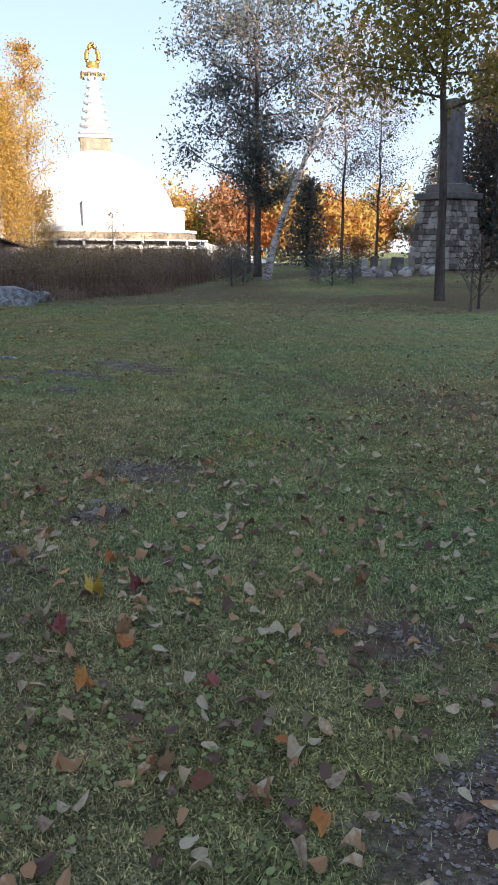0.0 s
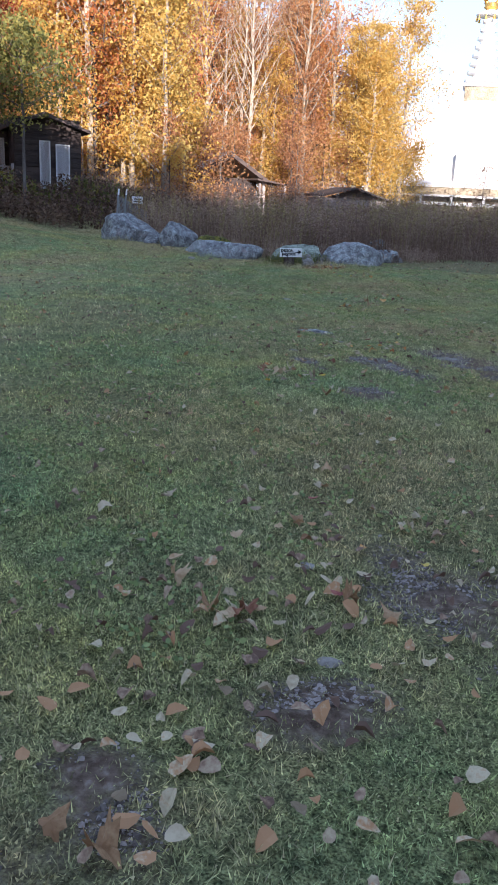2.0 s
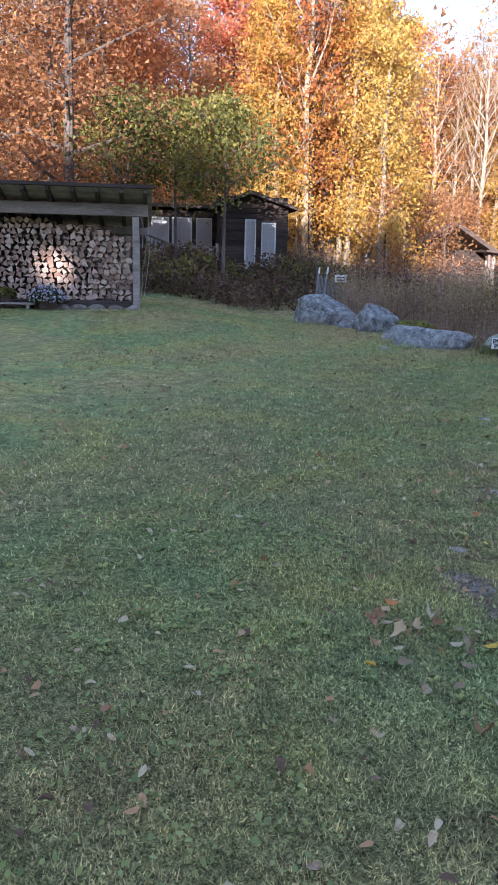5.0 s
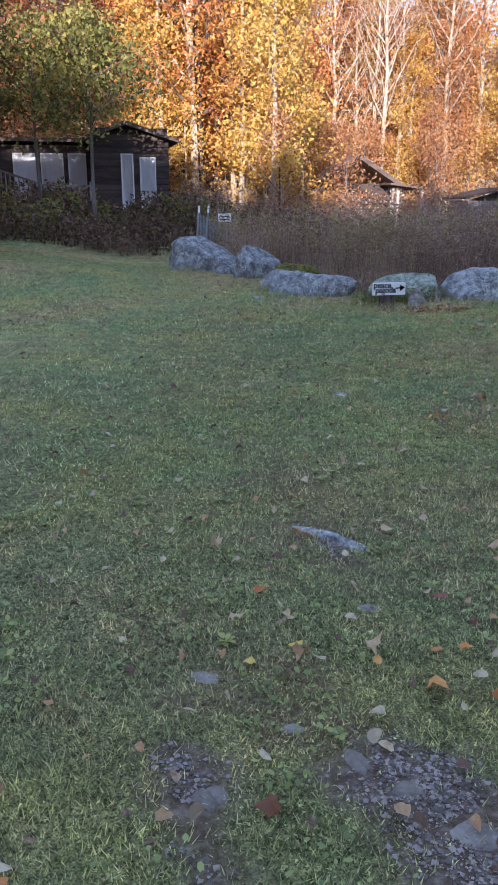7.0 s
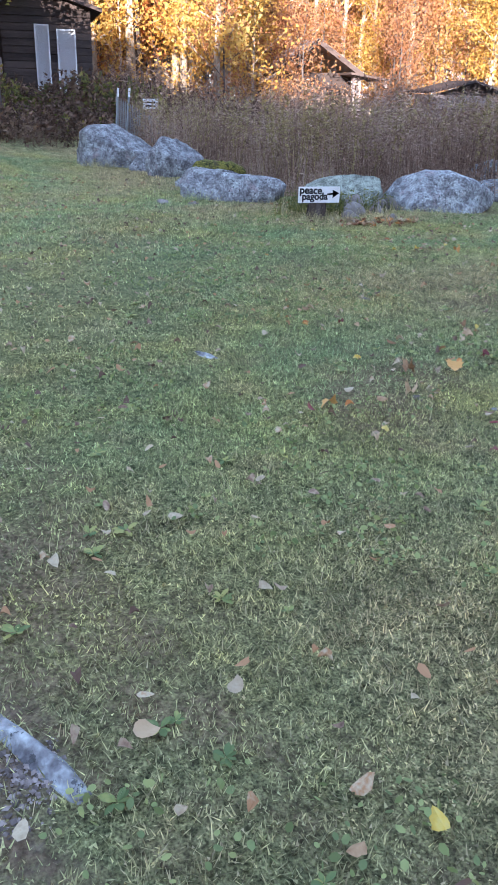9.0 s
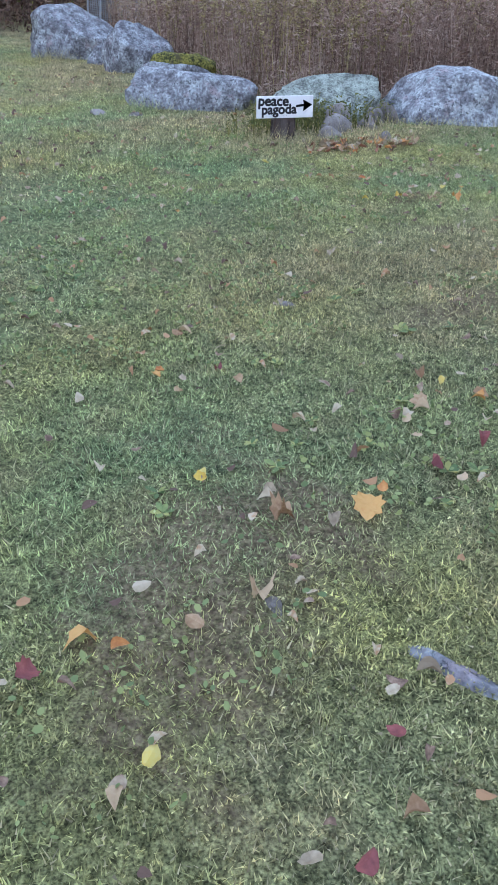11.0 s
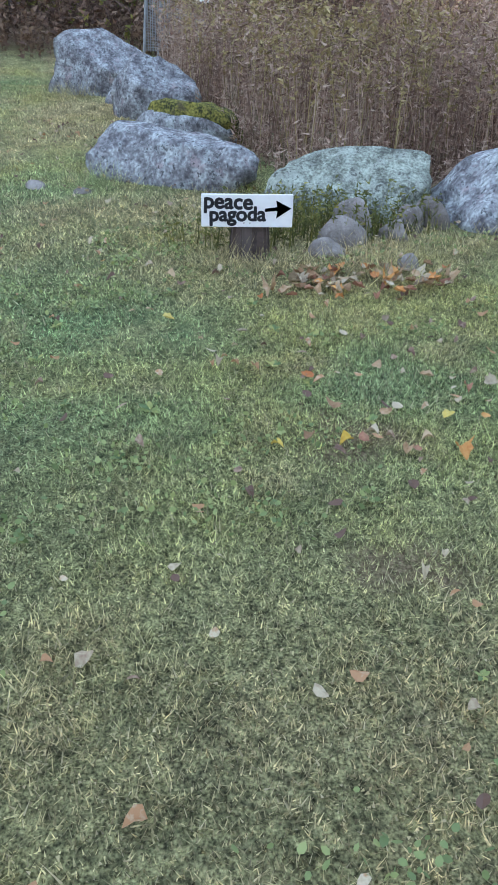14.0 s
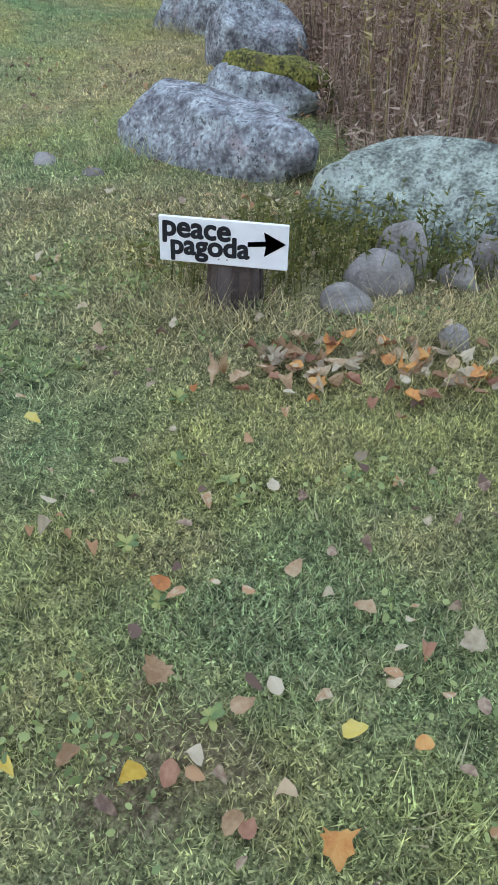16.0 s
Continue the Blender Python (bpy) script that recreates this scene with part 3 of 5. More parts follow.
boulder("boulder", -23.4, 8.75, 1.05, 0.85, 0.66, 65, 40, LICHEN, tip=-0.1, label="leaning grey boulder streaked with pale lichen", group=B)
boulder("boulder", -24.4, 8.3, 0.5, 0.4, 0.3, 65, 39, LICHEN, label="small grey boulder wedged between larger ones", group=B)
boulder("boulder", -20.1, 13.3, 1.1, 0.7, 0.32, 80, 37, LICHEN, label="low grey boulder among weeds", group=B)
boulder("boulder", -21.4, 13.9, 0.9, 0.6, 0.5, 70, 38, LICHEN, label="dark grey boulder deeper in the weeds", group=B)

# ---- the sign ----


def lettering(text, size, y, z, x, parent, turn=0.0):
    """Bold brush-like writing: the built-in font, laid down several times with small shifts and joined."""
    data = bpy.data.curves.new("lettering", "FONT")
    data.body, data.size = text, size
    ob = new("lettering", data)
    bpy.context.view_layer.update()
    flat = bpy.data.meshes.new_from_object(ob.evaluated_get(bpy.context.evaluated_depsgraph_get()))
    bpy.data.objects.remove(ob)
    bpy.data.curves.remove(data)
    bm = bmesh.new()
    for k in range(9):
        seen = len(bm.verts)
        bm.from_mesh(flat)
        bm.verts.ensure_lookup_table()
        for v in bm.verts[seen:]:
            v.co += Vector((0.0044 * math.cos(k * math.tau / 8), 0.0044 * math.sin(k * math.tau / 8), 0.0001 * k)) if k < 8 else Vector((0, 0, 0.0009))
    made = part("lettering", bm, BLACK, parent)
    made.matrix_basis = pose(x, y, z, 90, 0, 90) @ pose(0, 0, 0, 0, 0, turn)
    return made


sign = base("direction_sign", -18.12, 9.565, 0.063)
stump = part("stump", tube([(-0.04, 0.02, -0.1), (-0.045, 0.02, 0.05), (-0.03, 0.025, 0.15), (-0.035, 0.02, 0.26)], [0.135, 0.115, 0.108, 0.1], 18), DARK_WOOD, sign, "dark weathered stump with cracked bark")
for k in range(9):
    g = k * math.tau / 9 + 0.2
    part("bark_strip", tube([(-0.04 + 0.115 * math.cos(g), 0.02 + 0.115 * math.sin(g), -0.05), (-0.035 + 0.102 * math.cos(g + 0.1), 0.02 + 0.102 * math.sin(g + 0.1), 0.2 + 0.04 * (k % 3))], [0.022, 0.014], 5), DARK_WOOD, stump)
part("stake", box(0.055, 0.078, -0.03, 0.03, -0.05, 0.36, 0.004), BARK, sign)
board = part("board", box(0.08, 0.097, -0.27, 0.265, 0.235, 0.425, 0.003), WHITE, sign, "white painted board")
lettering("peace", 0.124, -0.258, 0.348, 0.0985, board, -1.5)
lettering("pagoda", 0.117, -0.225, 0.272, 0.0985, board, 0.5)
bm = bmesh.new()
for pts in ([(0.1, 0.325), (0.19, 0.334), (0.19, 0.356), (0.1, 0.345)], [(0.165, 0.392), (0.176, 0.34), (0.168, 0.288), (0.256, 0.347)]):
    bm.faces.new([bm.verts.new((0.0988, y, z)) for y, z in pts])
bmesh.ops.solidify(bm, geom=bm.faces[:], thickness=0.0008)
part("arrow", bm, BLACK, board)
for y in (-0.02, 0.015):
    part("nail", lathe([(0.004, 0), (0.004, 0.002)], 8), GREY_WOOD, board).matrix_basis = pose(0.097, y, 0.26, 0, 90, 0)
tagged(sign, "white hand-lettered board on a short weathered stump", "sign")

# ---- stones by the sign and in the lawn ----
for x, y, L_, W_, T_, rz, k in [(-18.45, 10.2, 0.34, 0.26, 0.19, 70, 61), (-18.2, 10.08, 0.24, 0.18, 0.12, 95, 62), (-18.55, 10.58, 0.22, 0.16, 0.15, 60, 63), (-17.95, 10.54, 0.17, 0.13, 0.1, 30, 64),
                                (-18.7, 10.3, 0.34, 0.2, 0.26, 50, 65), (-18.75, 10.7, 0.26, 0.2, 0.2, 10, 66), (-18.9, 10.9, 0.3, 0.2, 0.22, 40, 67), (-20.0, 7.95, 0.26, 0.16, 0.07, 30, 68), (-19.8, 8.35, 0.16, 0.12, 0.06, 80, 69)]:
    boulder("field_stone", x, y, L_, W_, T_, rz, k, FIELDSTONE, cuts=3, rough=0.03, detail=3, label="rounded grey-brown field stone by the sign", category="stone", group="stones heaped by the sign")
for x, y, L_, W_, rz, k in [(-8.77, 5.13, 0.17, 0.1, 60, 71), (-8.22, 5.48, 0.15, 0.09, 20, 72), (-9.11, 5.85, 0.13, 0.08, 80, 73), (-8.2, 5.04, 0.13, 0.1, 30, 74), (-8.08, 5.57, 0.14, 0.1, 75, 75), (-7.89, 5.68, 0.19, 0.13, 60, 76),
                            (-8.42, 5.34, 0.1, 0.07, 70, 77), (-8.09, 6.45, 0.3, 0.16, 70, 78), (-11.95, 7.97, 0.11, 0.06, 20, 79), (-14.08, 8.56, 0.12, 0.09, 50, 80), (-4.4, 3.05, 0.1, 0.08, 20, 81), (-3.72, 2.78, 0.11, 0.08, 60, 82), (-8.18, 5.02, 0.12, 0.08, 10, 83)]:
    boulder("embedded_stone", x, y, L_, W_, 0.035, rz, k, FIELDSTONE, cuts=3, rough=0.03, detail=3, label="smooth grey stone sunk flush in the lawn", category="stone", sink=1.0, group="stones sunk in the lawn")
boulder("rock_ledge", -9.86, 5.93, 0.5, 0.09, 0.05, 35, 84, LICHEN, rough=0.08, label="thin ridge of bedrock showing through the turf", category="rock", sink=1.0)
boulder("rock_ledge", -11.62, 8.36, 0.34, 0.1, 0.04, 40, 85, LICHEN, rough=0.08, label="narrow grey rock ledge in the grass", category="rock", sink=1.0)
boulder("rock_ledge", -12.9, 7.02, 0.3, 0.12, 0.035, 20, 86, LICHEN, rough=0.08, label="small grey rock ledge in the grass", category="rock", sink=1.0)

# ---- woodshed ----
shed = base("woodshed", -24.5, 0, 0.5)
for x, y, z in ((0, 3.04, 2.16), (0, -3.42, 2.16), (-1.6, 3.04, 1.85), (-1.6, -3.42, 1.85)):
    part("post", box(x - 0.08, x + 0.08, y - 0.08, y + 0.08, -0.05, z, 0.01), GREY_WOOD, shed)
part("beam", box(-0.09, 0.09, -3.7, 3.33, 2.17, 2.45, 0.012), GREY_WOOD, shed, "heavy weathered front beam")
part("rear_beam", box(-1.68, -1.52, -3.7, 3.33, 1.8, 1.98, 0.012), GREY_WOOD, shed)
part("sill", box(-0.16, 0.0, -3.3, 2.94, 0.04, 0.18, 0.01), DARK_WOOD, shed)
roof_at = lambda x: 2.42 + 0.27 * x
rafter_proto = None
for k in range(13):
    y = 3.27 - 0.545 * k
    if rafter_proto is None:
        bm = box(-1.9, 0.82, -0.045, 0.045, 0, 0.13)
        for v in bm.verts:
            v.co.z += roof_at(v.co.x)
        rafter_proto = part("rafter", bm, DARK_WOOD, shed)
        rafter_proto.matrix_basis = pose(0, y, 0)
    else:
        ob = child(new("rafter", rafter_proto.data), shed)
        ob.matrix_basis = pose(0, y, 0)
for k in range(14):
    x0 = -1.95 + k * 0.2
    bm = box(x0, x0 + 0.193, -3.75, 3.42, 0.132, 0.155)
    for v in bm.verts:
        v.co.z += roof_at(v.co.x)
    part("roof_board", bm, ROOF_BOARD, shed)
bm = box(0.8, 0.86, -3.8, 3.46, 0.1, 0.175)
for v in bm.verts:
    v.co.z += roof_at(v.co.x)
part("fascia", bm, DARK_WOOD, shed)
for k in range(34):
    part("back_board", box(-1.74, -1.715, -3.5 + 0.194 * k, -3.5 + 0.194 * k + 0.188, 0.05, 1.95), ROOF_BOARD, shed)
part("wire", tube([(0.05, 3.15, 2.2), (0.05, 3.3, 1.6), (0.04, 3.2, 0.9), (0.05, 3.16, 0.2)], [0.008] * 4, 5), GREY_WOOD, shed)
part("wire", tube([(0.02, 3.33, 2.2), (0.02, 3.36, 1.3), (0.04, 3.22, 0.25)], [0.006] * 3, 5), GREY_WOOD, shed)
tagged(shed, "open woodshed of weathered timber with a sloping board roof", "shed")

pile = base("firewood_pile", -24.95, 0, 0.68)
part("runner", box(-0.35, 0.1, -3.3, 2.9, -0.1, 0.0, 0.01), DARK_WOOD, pile)
r = random.Random(5)


def log_mesh(k):
    q = random.Random(100 + k)
    n_ = q.choice((3, 3, 4, 4, 5))
    bm = bmesh.new()
    cs = []
    for i in range(n_):
        g = (i + q.uniform(-0.25, 0.25)) * math.tau / n_
        d = q.uniform(0.08, 0.112)
        cs.append((d * math.cos(g), d * math.sin(g)))
    f0 = [bm.verts.new((0.0, y, z)) for y, z in cs]
    f1 = [bm.verts.new((-0.42, y * 0.95, z * 0.95)) for y, z in cs]
    bm.faces.new(f0)
    bm.faces.new(f1[::-1])
    for i in range(n_):
        bm.faces.new((f0[i], f1[i], f1[(i + 1) % n_], f0[(i + 1) % n_])).material_index = 1
    bmesh.ops.bevel(bm, geom=[e for e in bm.edges], offset=0.01, segments=1, affect="EDGES")
    bmesh.ops.recalc_face_normals(bm, faces=bm.faces[:])
    me = bpy.data.meshes.new("log")
    bm.to_mesh(me)
    bm.free()
    me.materials.append(LOG_END)
    me.materials.append(BARK)
    return me


log_meshes = [log_mesh(k) for k in range(10)]
rest, count = bmesh.new(), 0
for row in range(15):
    y = 2.84 + r.uniform(-0.05, 0.04)
    while y > -3.3:
        top = 1.78 + 0.16 * math.sin(y * 1.3 + 1) + 0.08 * math.sin(y * 4)
        z = 0.07 + row * 0.128 + r.uniform(-0.02, 0.02)
        if z < top:
            me, m = r.choice(log_meshes), pose(r.uniform(-0.05, 0.06), y, z, r.uniform(0, 360), 0, r.uniform(-6, 6)) @ Matrix.Scale(r.uniform(0.85, 1.12), 4)
            if y > -0.55 and count < 310:
                ob = child(new("log", me), pile)
                ob.matrix_basis = m
                count += 1
            else:
                seen = len(rest.verts)
                rest.from_mesh(me)
                rest.verts.ensure_lookup_table()
                for v in rest.verts[seen:]:
                    v.co = m @ v.co
        y -= r.uniform(0.125, 0.19)
tagged(part("stacked_logs", rest, [LOG_REST, BARK], pile), kind="stuff")
tagged(pile, "wall of stacked split firewood in the shed", "firewood")
for k in range(15):
    y = 2.9 - k * 0.42 + r.uniform(-0.1, 0.1)
    boulder("edging_stone", -24.25 + r.uniform(-0.06, 0.06), y, r.uniform(0.3, 0.48), 0.24, 0.13, 90 + r.uniform(-12, 12), 200 + k, FIELDSTONE, cuts=5, rough=0.04, detail=2, label="flat grey stone edging the woodshed's foot", category="stone", group="edging stones before the woodshed")

# flowers, pots and barrow before the shed
MAUVE = material("mauve_petals", [(0.35, 0.3, 0.45), (0.55, 0.5, 0.65), (0.7, 0.68, 0.78)], 6, 0.7, 0, 30, island=0.5, leafy=0.2)
GREENERY = material("green_foliage", [(0.03, 0.05, 0.02), (0.06, 0.1, 0.035), (0.1, 0.14, 0.05)], 6, 0.7, 0, 30, island=0.5, leafy=0.2)
TERRACOTTA = material("brown_pot", [(0.08, 0.06, 0.05), (0.14, 0.1, 0.08)], 6, 0.7, 0.2, 40)
TARP = material("green_tarp", [(0.01, 0.2, 0.13), (0.02, 0.32, 0.2), (0.05, 0.42, 0.28)], 3, 0.45, 0.2, 20)
RUBBER = material("black_rubber", [(0.012, 0.012, 0.012), (0.03, 0.03, 0.03)], 6, 0.8, 0.2, 40)
BARROW = material("rusty_red_steel", [(0.1, 0.04, 0.03), (0.17, 0.07, 0.05), (0.22, 0.1, 0.08)], 5, 0.6, 0.2, 40)


def potted(name, x, y, z, rad, mat, n_, size, seed, label, category, flowers=None):
    top = base(name, x, y, z)
    part("pot", lathe([(rad * 0.45, 0), (rad * 0.6, 0.18), (rad * 0.64, 0.18), (rad * 0.64, 0.2), (rad * 0.5, 0.2)], 16), TERRACOTTA, top)
    q = np.random.default_rng(seed)
    d = q.normal(size=(n_, 3))
    d /= np.linalg.norm(d, axis=1, keepdims=True)
    d[:, 2] = np.abs(d[:, 2])
    p = d * rad * q.uniform(0.75, 1.05, (n_, 1)) * np.array([1, 1, 0.85]) + np.array([0, 0, 0.17])
    v, f = cards(p * np.array([0.95, 0.95, 0.95]), size, seed)
    child(new("foliage", raw_mesh("foliage", v, f, mat)), top)
    if flowers:
        v, f = cards(p[: n_ // 2] * 1.04, size * 0.9, seed + 5, 0.2, 1.6, 6)
        tagged(child(new("flowers", raw_mesh("flowers", v, f, flowers)), top), kind="stuff")
    return tagged(top, label, category)


potted("potted_chrysanthemum", -24.05, 0.98, 0.5, 0.42, GREENERY, 900, 0.06, 91, "potted chrysanthemum covered in pale mauve flowers", "flowers", MAUVE)
potted("potted_plant", -24.1, 0.05, 0.62, 0.24, OLIVE, 260, 0.09, 92, "small withering potted plant before the firewood", "plant")
bench = base("low_bench", -24.05, 0.1, 0.5)
part("seat", box(-0.16, 0.16, -1.4, 0.62, 0.1, 0.14, 0.006), GREY_WOOD, bench)
for y in (-1.2, 0.45):
    part("leg", box(-0.14, 0.14, y - 0.04, y + 0.04, -0.02, 0.1), GREY_WOOD, bench)
tagged(bench, "low grey plank bench before the woodshed", "bench")

barrow = base("wheelbarrow", -22.9, -0.75, None, 15)
bm = bmesh.new()
lo_, hi_ = [(-0.25, -0.3), (0.3, -0.3), (0.3, 0.3), (-0.25, 0.3)], [(-0.42, -0.4), (0.5, -0.4), (0.5, 0.4), (-0.42, 0.4)]
b0, b1 = [bm.verts.new((x, y, 0.32)) for x, y in lo_], [bm.verts.new((x, y, 0.66)) for x, y in hi_]
bm.faces.new(b0[::-1])
for i in range(4):
    bm.faces.new((b0[i], b0[(i + 1) % 4], b1[(i + 1) % 4], b1[i]))
bmesh.ops.solidify(bm, geom=bm.faces[:], thickness=0.015)
part("tray", bm, BARROW, barrow, "rust-red steel tray")
wheel = part("wheel", lathe([(0.1, -0.045), (0.18, -0.045), (0.2, 0), (0.18, 0.045), (0.1, 0.045)], 20), RUBBER, barrow, "black rubber tyre")
wheel.matrix_basis = pose(0.5, 0, 0.19, 90, 0, 0)
for y in (-0.26, 0.26):
    part("handle", tube([(0.5, y * 0.35, 0.2), (-0.2, y, 0.33), (-0.95, y * 1.15, 0.55)], [0.022] * 3, 8), GREY_WOOD, barrow)
    part("leg", tube([(-0.3, y, 0.32), (-0.38, y, -0.02), (-0.22, y, -0.02), (-0.1, y, 0.32)], [0.014] * 4, 6), RUBBER, barrow)
tagged(barrow, "rusty wheelbarrow on the grass before the firewood", "wheelbarrow")
bm = bmesh.new()
bmesh.ops.create_grid(bm, x_segments=26, y_segments=26, size=0.62)
for v in bm.verts:
    d = math.hypot(v.co.x * 1.1, v.co.y)
    v.co.z = 0.95 - 0.62 * float(smooth(0.12, 0.62, d)) + 0.06 * noise.noise(v.co * 6)
    v.co.xy *= 0.8 + 0.1 * math.sin(math.atan2(v.co.y, v.co.x) * 7)
bmesh.ops.solidify(bm, geom=bm.faces[:], thickness=0.006)
tarp = part("tarpaulin", bm, TARP, smooth_shade=True)
tarp.matrix_basis = pose(-22.9, -0.75, ground_z(-22.9, -0.75) + 0.02)
tagged(tarp, "bright green tarpaulin draped over the wheelbarrow", "tarpaulin")

# ---- cabin ----
cabin = base("cabin", -34, 0, 0.9)
for k in range(15):
    z = k * 0.19
    part("wall_board", box(-0.09, 0.02, 5.85, 8.3, z, z + 0.183, 0.012), DARK_WOOD, cabin)
part("wall", box(-6, -0.1, 5.86, 8.28, -0.4, 3.05), DARK_WOOD, cabin)
part("wall", box(-6, -1.7, -2.0, 5.85, -0.4, 2.6), DARK_WOOD, cabin)
bm = bmesh.new()
sec = [(5.55, 2.75), (6.9, 3.25), (8.6, 2.7), (8.6, 2.6), (6.9, 3.12), (5.55, 2.62)]
ends = [[bm.verts.new((x, y, z)) for y, z in sec] for x in (-6.3, 0.35)]
for i in range(6):
    bm.faces.new((ends[0][i], ends[0][(i + 1) % 6], ends[1][(i + 1) % 6], ends[1][i]))
bm.faces.new(ends[0][::-1])
bm.faces.new(ends[1])
part("roof", bm, DARK_WOOD, cabin, "dark board roof")
bm = bmesh.new()
tri = [[bm.verts.new((x, y, z)) for y, z in ((5.86, 2.6), (8.28, 2.6), (6.9, 3.1))] for x in (-0.1, 0.0)]
for i in range(3):
    bm.faces.new((tri[0][i], tri[0][(i + 1) % 3], tri[1][(i + 1) % 3], tri[1][i]))
bm.faces.new(tri[0][::-1])
bm.faces.new(tri[1])
part("gable", bm, DARK_WOOD, cabin)
bm = box(-6.3, -1.4, -2.3, 5.8, 2.7, 2.82)
part("deck_roof", bm, DARK_WOOD, cabin)


def tall_window(x, y0, y1, z0, z1):
    w = part("window", box(x - 0.005, x + 0.003, y0 + 0.03, y1 - 0.03, z0 + 0.03, z1 - 0.03), CURTAIN, cabin, "tall window with drawn white curtains, brightened for reflected sky")
    for q0, q1, q2, q3 in ((y0, y1, z0, z0 + 0.045), (y0, y1, z1 - 0.045, z1), (y0, y0 + 0.04, z0 + 0.045, z1 - 0.045), (y1 - 0.04, y1, z0 + 0.045, z1 - 0.045)):
        part("frame", box(x, x + 0.05, q0, q1, q2, q3), WHITE, w)
    pane = part("pane", box(x + 0.015, x + 0.021, y0 + 0.04, y1 - 0.04, z0 + 0.045, z1 - 0.045), GLASS, w)
    pane.visible_shadow = False


tall_window(0.025, 6.74, 7.14, 0.55, 2.27)
tall_window(0.025, 7.34, 7.86, 0.55, 2.17)
tall_window(-1.69, 3.3, 4.1, 0.75, 2.35)
tall_window(-1.69, 4.2, 4.95, 0.75, 2.35)
tall_window(-1.69, 5.1, 5.7, 0.75, 2.35)
part("deck", box(-1.7, 0.05, -2.0, 5.84, 0.42, 0.52), GREY_WOOD, cabin)
for y0, y1, za, zb in ((4.88, 5.74, 1.28, 1.28), (2.2, 4.86, 2.0, 1.1)):
    for dz in (0.0, -0.62):
        bm = box(0.0, 0.06, y0, y1, dz - 0.04, dz + 0.03)
        for v in bm.verts:
            v.co.z += za + (zb - za) * (v.co.y - y0) / (y1 - y0)
        part("rail", bm, GREY_WOOD, cabin)
    n_ = int((y1 - y0) / 0.13)
    for k in range(n_ + 1):
        y = y0 + (y1 - y0) * k / n_
        z = za + (zb - za) * k / n_
        part("baluster", box(0.01, 0.05, y - 0.018, y + 0.018, z - 0.66, z), GREY_WOOD, cabin)
for y in (2.2, 4.87, 5.76):
    part("post", box(-0.02, 0.08, y - 0.05, y + 0.05, -0.3, 1.4 if y > 3 else 2.1), GREY_WOOD, cabin)
tagged(cabin, "dark brown board cabin with curtained windows and railed deck", "cabin")

# ---- wire fence by the boulders ----
STEEL = material("galvanised_steel", [(0.24, 0.25, 0.255), (0.34, 0.355, 0.36)], 8, 0.6, 0.1, 50, metal=0.1)
fence = base("wire_fence", -28.5, 8.3, 0.42)
for y, ln in ((0.0, 0.06), (0.24, 0.08)):
    st = part("stake", tube([(0, y - 0.04, -0.1), (0, y + ln, 1.15)], [0.028, 0.024], 6), STEEL, fence)
    part("tip", tube([(0, y + ln * 0.84, 0.98), (0, y + ln + 0.004, 1.16)], [0.03, 0.027], 6), WHITE, st, "white-painted tip")
bm = bmesh.new()
for k in range(26):
    tube([(-0.02, 0.0 + k * 0.04, 0), (-0.02, 0.02 + k * 0.04, 0.98 - 0.02 * k)], [0.009] * 2, 3, bm)
for k in range(22):
    tube([(-0.03, 0, 0.02 + k * 0.043), (-0.03, 1.02, 0.02 + k * 0.021)], [0.008] * 2, 3, bm)
part("netting", bm, STEEL, fence, "grey wire netting")
tagged(fence, "grey wire netting on two steel stakes behind a boulder", "fence")
notice = base("small_notice", -29.5, 9.25, ground_z(-29.5, 9.25))
part("stake", tube([(0, 0, -0.05), (0, 0, 0.8)], [0.015, 0.015], 6), GREY_WOOD, notice)
nb = part("board", box(0.016, 0.03, -0.19, 0.19, 0.72, 0.95, 0.003), WHITE, notice)
for z in (0.79, 0.87):
    part("bar", box(0.03, 0.032, -0.13, 0.12, z - 0.02, z + 0.015), BLACK, nb)
tagged(notice, "small white notice on a stake in the weeds", "sign")

# ---- huts in the field ----
hut = base("gabled_hut", -50, 20.6, 0.3)
for sy in (-1, 1):
    bm = box(-3.0, 0.5, 0, 2.75, 0, 0.12)
    for v in bm.verts:
        v.co.z += 3.72 - 0.6 * v.co.y
        v.co.y *= sy
    bmesh.ops.recalc_face_normals(bm, faces=bm.faces[:])
    part("roof", bm, ROOF_BOARD, hut, "mossy board roof")
    bm = box(0.46, 0.56, 0, 2.8, -0.16, 0.1)
    for v in bm.verts:
        v.co.z += 3.72 - 0.6 * v.co.y
        v.co.y *= sy
    bmesh.ops.recalc_face_normals(bm, faces=bm.faces[:])
    part("bargeboard", bm, DARK_WOOD, hut)
    part("post", box(0.2, 0.36, sy * 2.3 - 0.08, sy * 2.3 + 0.08, -0.2, 2.3), GREY_WOOD, hut)
part("wall", box(-2.8, -0.6, -2.2, 2.2, -0.2, 2.35), DARK_WOOD, hut)
bm = box(-0.6, 1.2, 1.5, 3.6, 0, 0.1)
for v in bm.verts:
    v.co.z += 2.45 - 0.12 * v.co.y
part("porch_roof", bm, DARK_WOOD, hut)
for y in (1.7, 3.4):
    part("porch_post", box(1.0, 1.12, y - 0.06, y + 0.06, -0.2, 2.1), GREY_WOOD, hut)
tagged(hut, "small weathered hut with a mossy gable roof among weeds", "hut")
hut = base("low_shed", -45, 26.6, 0.3)
part("wall", box(-2, 0, -1.9, 2.3, -0.2, 1.45), GREY_WOOD, hut)
